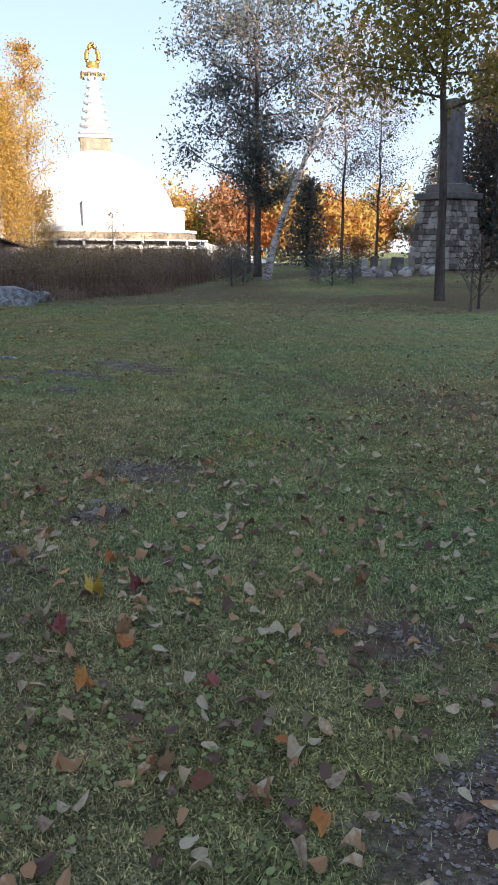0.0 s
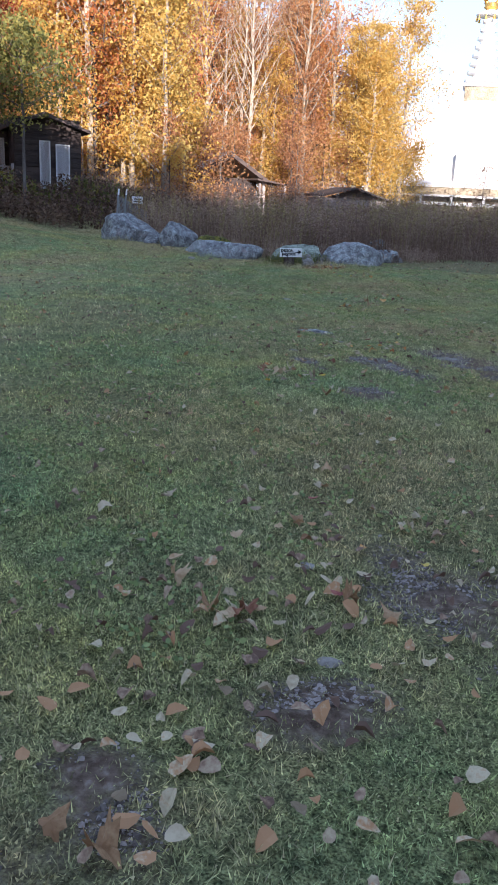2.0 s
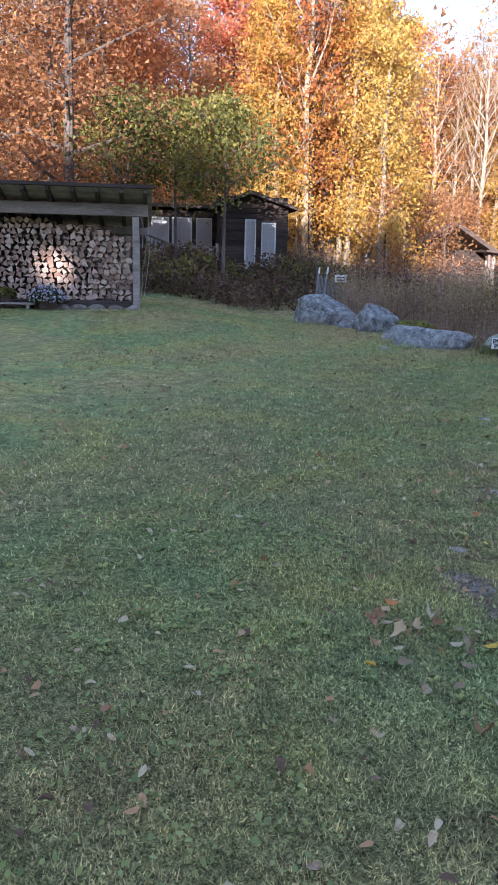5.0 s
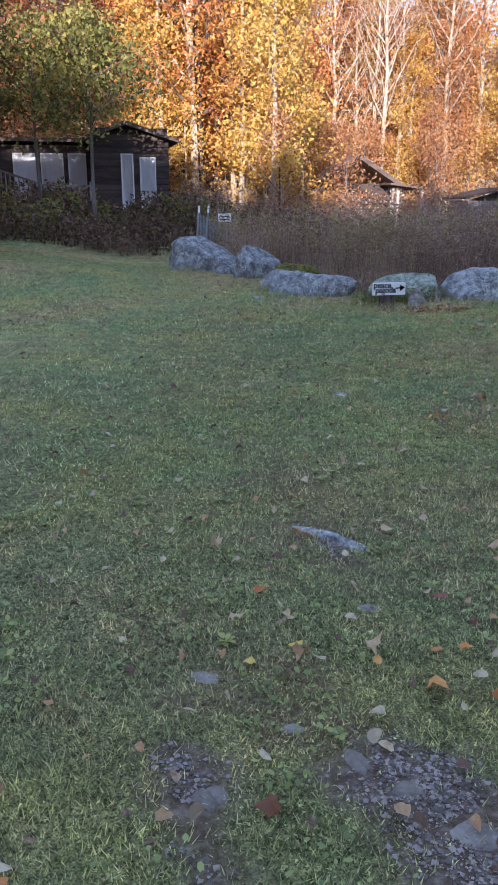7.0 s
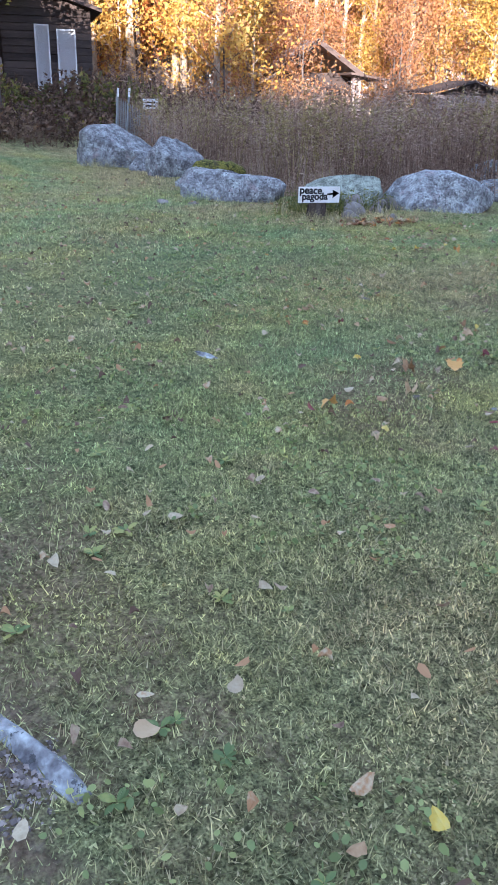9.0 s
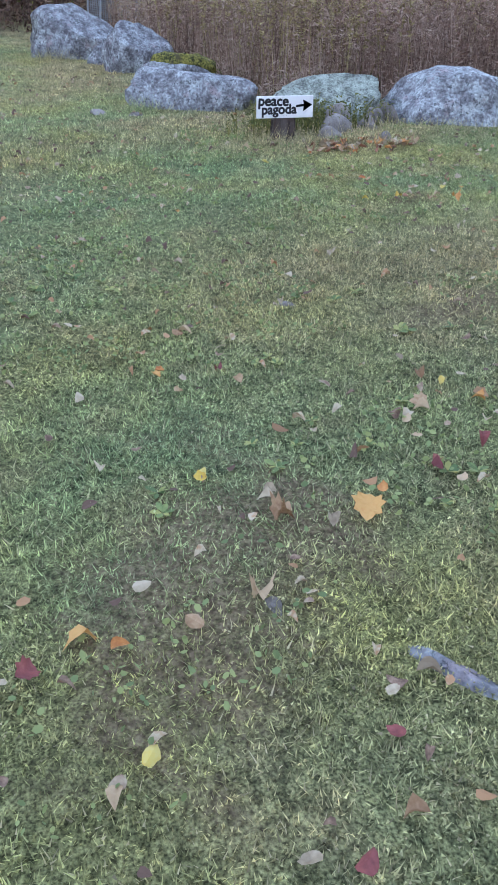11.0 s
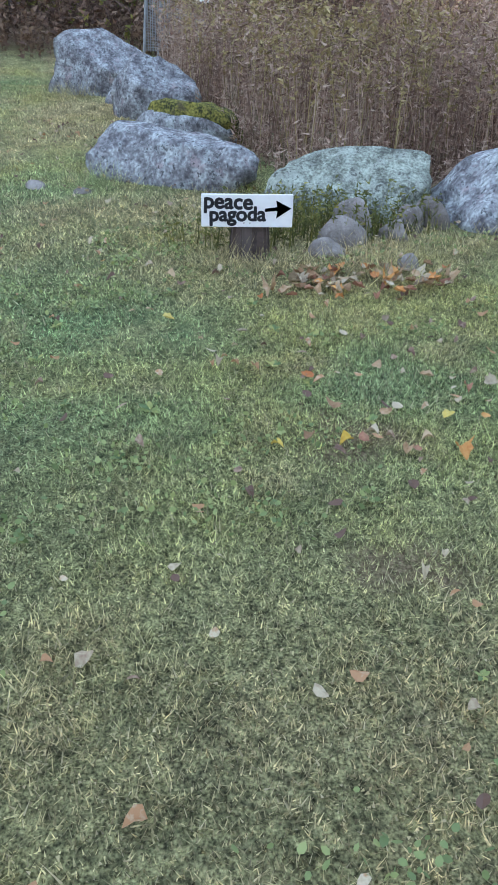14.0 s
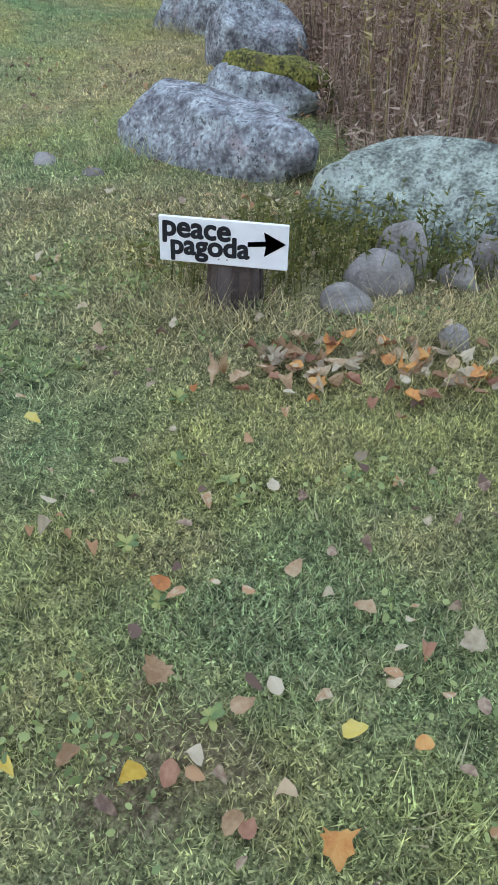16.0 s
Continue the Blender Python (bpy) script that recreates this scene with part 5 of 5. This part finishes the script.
# creeping small-leaved plants matted into the turf
k = q.uniform(0, 5, 1300000)
side = q.uniform(-2.6, 2.6, len(k))
x, y = np.interp(k, range(6), PATH_X) - 0.55 * side, np.interp(k, range(6), PATH_Y) - 0.83 * side
ok = (q.random(len(k)) > np.maximum(bareness(x, y) * 0.9, wornness(x, y) * 0.5)) & (in_field(x, y) < 1) & (q.random(len(k)) < 0.1 + 1.1 * smooth(0.35, 0.75, vnoise(x, y, 0.45)) * vnoise(x, y, 0.9) + 0.9 * (vnoise(x, y, 0.08) - 0.45))
x, y = x[ok][:330000], y[ok][:330000]
mv, mf = cards(np.stack([x, y, height(x, y) + 0.004 + q.uniform(0, 0.026, len(x)) * vnoise(x, y, 0.1)], 1), 0.0098, 76, 0.25, 0.9)
tagged(new("matted_greens", raw_mesh("matted_greens", mv, mf, GRASS)), "creeping small-leaved plants matted into the lawn", "plants", kind="stuff")
tagged(new("grass", raw_mesh("grass", v, f, GRASS)), "short mown grass, green with withered brown blades", "grass", kind="stuff")

# small broad-leaved plants in the turf
q = np.random.default_rng(79)
x, y = q.uniform(-19, 0, 40000), q.uniform(-1, 13, 40000)
ok = (from_path(x, y) < 3.2) & (bareness(x, y) < 0.2) & (vnoise(x, y, 0.6) > 0.5)
x, y = x[ok][:2800], y[ok][:2800]
k_ = 9
p = np.stack([np.repeat(x, k_) + q.normal(0, 0.05, len(x) * k_), np.repeat(y, k_) + q.normal(0, 0.05, len(x) * k_)], 1)
p = np.concatenate([p, (height(p[:, 0], p[:, 1]) + q.uniform(0.02, 0.045, len(p)))[:, None]], 1)
v, f = cards(p, 0.021, 80, 0.45, 1.2, 6)
CLOVER = material("broad_leaved_turf_plants", [(0.16, 0.21, 0.08), (0.25, 0.31, 0.115), (0.36, 0.4, 0.15)], 3, 0.6, 0, 30, island=0.6, leafy=0.3)
tagged(new("lawn_plants", raw_mesh("lawn_plants", v, f, CLOVER)), "small broad-leaved plants growing in the turf", "plants", kind="stuff")

# rosettes of broad, yellowing leaves
q = np.random.default_rng(85)
x, y = q.uniform(-19, -7, 9000), q.uniform(3, 12.5, 9000)
ok = (from_path(x, y) < 2.6) & (vnoise(x, y, 0.7) > 0.52) & (bareness(x, y) < 0.3)
x, y = x[ok][:330], y[ok][:330]
k_ = 8
ang = q.uniform(0, math.tau, (len(x), 1)) + np.arange(k_) * math.tau / k_ + q.normal(0, 0.25, (len(x), k_))
ln = q.uniform(0.022, 0.05, (len(x), 1)) * q.uniform(0.6, 1.2, (len(x), k_))
steep = q.uniform(0.1, 0.6, (len(x), k_))
out = np.stack([np.cos(ang) * np.cos(steep), np.sin(ang) * np.cos(steep), np.sin(steep)], -1)
across = np.stack([-np.sin(ang), np.cos(ang), q.normal(0, 0.2, ang.shape)], -1)
root = np.stack([x, y, height(x, y) + 0.012], -1)[:, None]
v = np.stack([root + out * (ln * a0)[..., None] + across * (ln * b0)[..., None] - np.array([0, 0, 0.5]) * (ln * c0)[..., None] for a0, b0, c0 in ((0.05, 0, 0), (0.4, 0.2, 0), (0.75, 0.22, 0.1), (1.05, 0, 0.3), (0.75, -0.22, 0.1), (0.4, -0.2, 0))], 2)
PLANTAIN = material("broad_rosette_leaves", [(0.13, 0.19, 0.07), (0.24, 0.3, 0.1), (0.4, 0.4, 0.13)], 4, 0.55, 0, 60, island=0.7, leafy=0.3)
tagged(new("rosette_plants", raw_mesh("rosette_plants", v.reshape(-1, 3), np.arange(len(x) * k_ * 6).reshape(-1, 6), PLANTAIN)), "low rosettes of broad green and yellowing leaves in the turf", "plants", kind="stuff")

# gravel in the bare spots
q = np.random.default_rng(81)
xs, ys = [], []
for cx, cy, rx, ry in BARE:
    n_ = int((9000 if cx > -11 else 900) * rx * ry * 3)
    xs.append(q.normal(cx, rx * 0.55, n_)), ys.append(q.normal(cy, ry * 0.55, n_))
x, y = np.concatenate(xs), np.concatenate(ys)
ok = (bareness(x, y) > 0.25) & (vnoise(x, y, 0.18) > 0.35)
x, y = x[ok], y[ok]
size = 0.003 + 0.009 * q.random(len(x)) ** 4
octa = np.array([(1, 0, 0), (0, 1, 0), (-1, 0, 0), (0, -1, 0), (0, 0, 0.6), (0, 0, -0.6)])
turn = q.uniform(0, math.tau, len(x))
o = octa[None] * q.uniform(0.65, 1.35, (len(x), 6, 1))
o = np.stack([o[..., 0] * np.cos(turn)[:, None] - o[..., 1] * np.sin(turn)[:, None], o[..., 0] * np.sin(turn)[:, None] + o[..., 1] * np.cos(turn)[:, None], o[..., 2]], -1)
v = np.stack([x, y, height(x, y) + 0.003], 1)[:, None] + o * size[:, None, None]
tri = np.array([(0, 1, 4), (1, 2, 4), (2, 3, 4), (3, 0, 4), (1, 0, 5), (2, 1, 5), (3, 2, 5), (0, 3, 5)])
tagged(new("gravel", raw_mesh("gravel", v.reshape(-1, 3), (np.arange(len(x))[:, None, None] * 6 + tri[None]).reshape(-1, 3), PEBBLE)), "loose grey gravel in the bare spots", "gravel", kind="stuff")

# ---- fallen leaves ----
LEAF_COLOURS = {
    "t": material("tan_leaf", [(0.26, 0.15, 0.075), (0.4, 0.265, 0.145), (0.51, 0.38, 0.23)], 12, 0.7, 0.2, 70, vary=0.8, leafy=0.15),
    "p": material("pale_leaf", [(0.25, 0.19, 0.12), (0.39, 0.315, 0.205), (0.52, 0.435, 0.3)], 12, 0.7, 0.2, 70, vary=0.8, leafy=0.15),
    "o": material("orange_leaf", [(0.4, 0.15, 0.05), (0.56, 0.26, 0.08), (0.62, 0.36, 0.12)], 12, 0.7, 0.2, 70, vary=0.6, leafy=0.15),
    "y": material("yellow_leaf", [(0.5, 0.32, 0.05), (0.62, 0.45, 0.08), (0.6, 0.5, 0.16)], 12, 0.7, 0.2, 70, vary=0.5, leafy=0.15),
    "r": material("red_leaf", [(0.16, 0.05, 0.05), (0.27, 0.085, 0.075), (0.38, 0.15, 0.12)], 12, 0.7, 0.2, 70, vary=0.6, leafy=0.15),
    "b": material("brown_leaf", [(0.18, 0.078, 0.042), (0.28, 0.13, 0.075), (0.38, 0.2, 0.12)], 12, 0.7, 0.2, 70, vary=0.6, leafy=0.15),
}


def leaf_outline(maple, steps=(0.0, 0.12, 0.3, 0.5, 0.7, 0.87, 1.0)):
    """Points round a leaf of length 1 that lies along y."""
    pts = []
    if maple:
        for g, d in ((-90, 0.34), (-64, 0.3), (-38, 0.46), (-18, 0.37), (2, 0.54), (20, 0.4), (42, 0.6), (58, 0.45), (72, 0.5), (90, 0.64)):
            pts.append((d * math.cos(radians(g)), d * math.sin(radians(g))))
    else:
        for f_ in steps:
            pts.append((0.34 * math.sin(math.pi * f_ ** 0.72) ** 0.75 if 0 < f_ < 1 else 0.0, f_ - 0.5))
    return pts + [(-x, y) for x, y in pts[-2:0:-1]]


def leaf_verts(pts, curl, seed):
    """A hub, a ring half-way out and the rim: folded along the midrib, with cupped, uneven edges."""
    q_ = random.Random(seed)
    bend, twist = q_.uniform(-1, 1), q_.uniform(-0.5, 0.5)
    rim = [(x * q_.uniform(0.86, 1.1), y * q_.uniform(0.92, 1.06), q_.uniform(-0.14, 0.14)) for x, y in pts]
    lift = lambda x, y, w: curl * (0.25 * abs(x) + x * x * 1.6 + bend * y * y * 1.2 + twist * x * y + w * math.hypot(x, y)) + 0.02
    return [(0, 0, 0.02)] + [(x * k, y * k, lift(x * k, y * k, w)) for k in (0.55, 1.0) for x, y, w in rim]


leaf_shapes = {}
for kind_ in LEAF_COLOURS:
    for maple in (0, 1):
        for k in range(4):
            vs = leaf_verts(leaf_outline(maple), (0.6, 1.1, -0.8, 1.5)[k], 500 + k + 10 * maple)
            n_ = len(vs) // 2
            me = bpy.data.meshes.new("fallen_leaf")
            me.from_pydata(vs, [], [(0, 1 + i, 1 + (i + 1) % n_) for i in range(n_)] + [(1 + i, 1 + n_ + i, 1 + n_ + (i + 1) % n_, 1 + (i + 1) % n_) for i in range(n_)])
            me.materials.append(LEAF_COLOURS[kind_])
            leaf_shapes[kind_, maple, k] = me
WORDS = {"t": "tan", "p": "pale grey-cream", "o": "orange", "y": "yellow", "r": "dark red", "b": "brown"}
r = random.Random(31)


def drop_leaf(x, y, code, size=None):
    maple = int(code.isupper())
    me = leaf_shapes[code.lower(), maple, r.randrange(4)]
    s_ = size or (r.uniform(0.06, 0.085) if maple else r.uniform(0.048, 0.07))
    ob = new("fallen_leaf", me)
    ob.matrix_basis = pose(x, y, ground_z(x, y) + 0.03 + 0.1 * s_, r.uniform(-20, 20), r.uniform(-20, 20), r.uniform(0, 360)) @ Matrix.Scale(s_, 4)
    return tagged(ob, f"{WORDS[code.lower()]} {'lobed maple' if maple else 'oval birch'} leaf lying on the lawn", "leaf", "fallen leaves on the lawn")


LEAVES_START = [(-1.27, 1.08, "T"), (-1.20, 1.13, "p"), (-1.33, 1.31, "B"), (-1.47, 1.27, "T"), (-1.40, 1.30, "t"), (-1.02, 1.42, "O"), (-1.29, 1.59, "o"), (-1.20, 1.39, "T"), (-1.67, 1.68, "R"), (-1.75, 1.65, "p"), (-1.97, 1.39, "O"), (-2.10, 1.67, "O"), (-1.76, 1.43, "P"), (-1.96, 1.71, "p"), (-1.85, 1.24, "T"), (-1.60, 1.31, "t"), (-1.79, 1.95, "T"), (-1.77, 1.86, "p"), (-1.79, 2.11, "p"), (-1.70, 2.14, "p"), (-2.25, 2.10, "T"), (-1.58, 2.26, "O"), (-1.46, 1.56, "p"), (-1.41, 1.67, "p"), (-1.31, 1.73, "p"), (-0.91, 1.81, "p"), (-1.79, 2.71, "T"), (-1.97, 2.36, "t"), (-1.11, 2.04, "T"), (-1.19, 2.27, "p")]
LEAVES_GRAVEL = [(-2.67, 1.35, "O"), (-2.70, 1.48, "P"), (-2.55, 1.63, "P"), (-2.73, 1.63, "p"), (-3.12, 2.07, "p"), (-2.56, 1.88, "Y"), (-2.79, 2.15, "O"), (-2.85, 1.94, "o"), (-3.31, 1.98, "p"), (-3.27, 1.81, "T"), (-3.15, 1.90, "T"), (-2.48, 1.42, "p"), (-2.35, 1.50, "p"), (-2.38, 1.57, "R"), (-2.27, 2.08, "T"), (-2.15, 2.05, "O"), (-2.45, 2.03, "R"), (-2.35, 2.36, "P"), (-2.48, 2.34, "p"), (-2.42, 2.46, "p"), (-2.20, 2.13, "p"), (-2.17, 1.70, "T"), (-2.13, 1.84, "p"), (-3.63, 2.38, "p"), (-3.60, 2.50, "p"), (-3.43, 2.24, "p"), (-3.50, 2.07, "p"), (-3.11, 2.36, "p")]
LEAVES_TURF = [(-4.43, 2.49, "T"), (-4.16, 2.53, "T"), (-4.10, 2.57, "T"), (-4.10, 2.61, "B"), (-4.09, 2.65, "B"), (-4.09, 2.70, "t"), (-4.17, 2.79, "p"), (-4.21, 2.63, "p"), (-4.71, 3.06, "t"), (-4.80, 3.20, "T"), (-4.68, 2.85, "T"), (-4.80, 2.45, "p"), (-5.21, 2.39, "P"), (-5.24, 2.71, "p"), (-4.97, 3.06, "p"), (-4.98, 3.38, "r"), (-5.11, 3.51, "t"), (-5.13, 3.48, "p"), (-4.89, 3.53, "p"), (-5.08, 3.32, "t"), (-4.65, 3.75, "p"), (-4.57, 3.62, "p"), (-5.34, 3.64, "T"), (-5.29, 3.73, "p"), (-3.88, 3.13, "T"), (-4.04, 3.04, "T"), (-4.10, 3.02, "r"), (-4.57, 3.13, "t"), (-4.57, 2.54, "t"), (-4.43, 3.33, "o"), (-4.17, 3.46, "y"), (-3.97, 2.72, "p")]
LEAVES_MIDDLE = [(-7.71, 3.73, "t"), (-8.18, 3.78, "p"), (-7.37, 4.62, "p"), (-7.20, 4.38, "p"), (-7.20, 4.51, "p"), (-7.39, 4.21, "y"), (-7.16, 3.19, "B"), (-7.51, 4.37, "p"), (-7.26, 3.51, "p"), (-7.89, 3.23, "p"), (-7.07, 4.61, "p"), (-7.39, 4.36, "p"), (-6.91, 4.48, "T")]
LEAVES_STONES = [(-7.95, 4.47, "O"), (-7.93, 4.43, "t"), (-7.84, 4.63, "P"), (-7.82, 4.38, "T"), (-7.81, 4.35, "B"), (-7.80, 4.46, "t"), (-7.78, 4.40, "p"), (-7.73, 4.51, "T"), (-7.72, 4.54, "p"), (-7.75, 4.63, "t"), (-7.71, 4.70, "p"), (-7.68, 4.78, "t"), (-7.65, 4.43, "T"), (-7.56, 4.64, "p"), (-7.55, 4.70, "P"), (-7.59, 4.30, "T"), (-8.02, 4.50, "p"), (-8.57, 4.39, "r"), (-8.10, 4.99, "p"), (-8.10, 4.90, "t"), (-8.28, 5.22, "p"), (-8.09, 5.18, "B"), (-7.97, 5.51, "t"), (-8.30, 4.46, "t"), (-8.13, 4.35, "t"), (-7.56, 5.19, "t"), (-7.54, 4.78, "y"), (-8.27, 5.55, "p")]
LEAVES_LEDGE = [(-9.82, 5.35, "T"), (-9.12, 5.30, "T"), (-9.07, 5.50, "t"), (-8.81, 5.75, "T"), (-8.86, 5.47, "y"), (-8.79, 5.48, "T"), (-8.79, 5.28, "y"), (-8.72, 5.96, "o"), (-8.69, 6.07, "o"), (-8.62, 6.16, "p"), (-8.51, 5.86, "O"), (-8.40, 6.02, "o"), (-8.87, 6.19, "r"), (-8.87, 6.38, "o"), (-8.53, 6.25, "o"), (-8.52, 6.03, "p"), (-9.81, 6.21, "t"), (-9.42, 6.77, "y"), (-9.39, 6.57, "t"), (-9.30, 5.45, "o"), (-9.10, 6.16, "r"), (-8.71, 6.30, "t"), (-8.68, 5.72, "o"), (-9.92, 6.46, "p")]
LEAVES_LATE = [(-13.23, 7.49, "p"), (-13.39, 7.83, "o"), (-13.78, 7.99, "t"), (-12.58, 7.87, "y"), (-12.43, 8.07, "p"), (-12.33, 8.09, "t"), (-12.25, 8.22, "p"), (-12.49, 8.67, "r"), (-12.89, 8.78, "T"), (-12.81, 8.69, "p"), (-12.91, 9.04, "t"), (-12.07, 7.62, "p"), (-11.92, 7.45, "O"), (-11.86, 7.54, "o"), (-11.90, 7.74, "t"), (-11.97, 7.93, "T"), (-11.81, 7.32, "R"), (-11.62, 8.27, "p"), (-11.43, 7.50, "t"), (-11.46, 8.12, "r"), (-11.27, 8.09, "t"), (-11.19, 7.96, "r"), (-11.51, 7.58, "y"), (-11.21, 7.85, "p")]
LEAVES_NEAR = [(-13.77, 7.96, "t"), (-13.30, 8.85, "p"), (-13.15, 8.88, "t"), (-13.07, 8.95, "y"), (-12.78, 8.68, "t"), (-12.65, 8.66, "t"), (-12.90, 9.03, "o"), (-12.86, 8.77, "t"), (-12.61, 8.90, "r"), (-12.46, 8.65, "r"), (-12.37, 8.71, "t"), (-12.55, 7.86, "y"), (-12.28, 8.35, "O"), (-12.37, 8.43, "o"), (-12.40, 8.05, "p"), (-12.30, 8.07, "T"), (-13.36, 8.07, "r"), (-13.35, 7.81, "o"), (-13.30, 7.91, "p"), (-13.19, 7.88, "t"), (-13.22, 8.13, "t"), (-12.81, 8.20, "t"), (-14.07, 8.52, "p"), (-15.73, 8.23, "o"), (-14.45, 8.67, "p")]
LEAVES_SIGN = [(-15.85, 9.70, "t"), (-15.84, 9.84, "y"), (-15.81, 9.58, "y"), (-15.91, 9.95, "p"), (-15.86, 9.91, "b"), (-16.10, 9.82, "T"), (-16.05, 10.03, "t"), (-16.12, 10.09, "p"), (-16.51, 10.08, "t"), (-16.31, 10.43, "b"), (-16.35, 10.55, "P"), (-16.40, 10.27, "t"), (-16.37, 9.75, "o"), (-16.52, 9.38, "p"), (-16.84, 9.49, "p"), (-17.32, 9.61, "o"), (-17.00, 9.14, "y"), (-17.92, 8.72, "o"), (-17.68, 9.12, "t"), (-17.47, 9.75, "t"), (-17.05, 10.22, "p"), (-16.83, 9.97, "p"), (-17.30, 10.34, "t"), (-16.04, 10.28, "y"), (-15.79, 10.26, "O"), (-15.87, 10.15, "t"), (-16.04, 10.42, "o"), (-15.78, 10.09, "b"), (-15.79, 10.06, "t")]
for spots in (LEAVES_START, LEAVES_GRAVEL, LEAVES_TURF, LEAVES_MIDDLE, LEAVES_STONES, LEAVES_LEDGE, LEAVES_LATE, LEAVES_NEAR, LEAVES_SIGN):
    for x, y, code in spots:
        drop_leaf(x, y, code, 0.112 if code == "O" and spots is LEAVES_NEAR else None)
drop_leaf(-17.6, 9.83, "P", 0.1)
for k in range(105):
    u = r.random()
    drop_leaf(-17.55 - 0.15 * u + r.gauss(0, 0.13), 9.72 + 0.95 * u + r.gauss(0, 0.05), r.choice("ttTpptoOtbTPbtp"), r.uniform(0.05, 0.09))

# the many other leaves, too many to count
q = np.random.default_rng(83)
x, y = q.uniform(-23, 1.5, 40000), q.uniform(-3, 21, 40000)
d = from_path(x, y)
thick = np.where(x > -4.6, 1.2, 0.3) + 0.2 * (vnoise(x, y, 1.3) > 0.62) + 0.5 * smooth(-21, -23, x)
ok = (d < 9) & (q.random(len(x)) < thick * 0.75) & (in_field(x, y) < 1)
x, y = x[ok], y[ok]
FALLEN = material("fallen_leaves", [(0.14, 0.085, 0.06), (0.3, 0.2, 0.135), (0.42, 0.34, 0.22), (0.54, 0.46, 0.31), (0.42, 0.24, 0.12)], 0.8, 0.7, 0.1, 60, island=0.9, leafy=0.15)
rim = leaf_outline(0, (0.0, 0.2, 0.5, 0.8, 1.0))
vs = np.array(leaf_verts(rim, 1.0, 601))
vs = np.concatenate([vs[:1], vs[1 + len(rim):]])
n_ = len(vs) - 1
turn = q.uniform(0, math.tau, len(x))
s_ = q.uniform(0.03, 0.06, len(x)) * np.where(x > -4.2, 1.3, 1.0)
vv = vs[None] * s_[:, None, None] * np.stack([q.uniform(0.7, 1.15, len(x)), np.ones(len(x)), q.uniform(-1.2, 1.8, len(x))], 1)[:, None]
tx, ty = q.normal(0, 0.3, (2, len(x)))
vv[..., 2] += vv[..., 0] * tx[:, None] + vv[..., 1] * ty[:, None]
vv = np.stack([vv[..., 0] * np.cos(turn)[:, None] - vv[..., 1] * np.sin(turn)[:, None], vv[..., 0] * np.sin(turn)[:, None] + vv[..., 1] * np.cos(turn)[:, None], vv[..., 2]], -1)
vv += np.stack([x, y, height(x, y) + 0.034], 1)[:, None]
tri = np.array([(0, 1 + i, 1 + (i + 1) % n_) for i in range(n_)])
tagged(new("leaf_litter", raw_mesh("leaf_litter", vv.reshape(-1, 3), (np.arange(len(x))[:, None, None] * (n_ + 1) + tri[None]).reshape(-1, 3), FALLEN)), "scattered small faded leaves over the lawn", "leaves", kind="stuff")

# ---- unseen wooded rise added behind the walker to keep low sun off the lawn ----
ry_, rz_ = np.meshgrid(np.linspace(-60, 60, 241), np.linspace(0, 1, 45), indexing="ij")
top_z = (22 + 0.9 * smooth(2, -8, ry_) + 1.5 * np.exp(-((ry_ + 18) / 3.5) ** 2) + 4.0 * (vnoise(ry_, 0 * ry_, 6.0) - 0.5) + 3.0 * (vnoise(ry_, 0 * ry_ + 9, 1.9) - 0.5)) * smooth(-60, -46, ry_) * smooth(60, 45, ry_)
rx_ = 24 + 14 * rz_ ** 2 + 3 * vnoise(ry_, rz_ * 30, 4.0)
P = np.stack([rx_, ry_, rz_ * top_z], -1)
ri = np.arange(ry_.size).reshape(ry_.shape)
fc = np.stack([ri[:-1, :-1], ri[1:, :-1], ri[1:, 1:], ri[:-1, 1:]], -1).reshape(-1, 4)
mid = P.reshape(-1, 3)[fc].mean(1)
run = (mid[:, 0] + 24.9) / math.cos(a)
gap_y, gap_z = mid[:, 1] - run * math.sin(a), mid[:, 2] - run * math.tan(e)
# a hole cut in the rise lets one patch of sun reach the firewood
fc = fc[((gap_y - 1.05) / 0.2) ** 2 + ((gap_z - 1.45) / 0.28) ** 2 > 1]
ridge = new("sun_blocking_backdrop", raw_mesh("sun_blocking_backdrop", P.reshape(-1, 3), fc, BROWNLEAF))
tagged(ridge, "unseen rise with withered foliage, added to block the low sun", "woods", kind="structure")
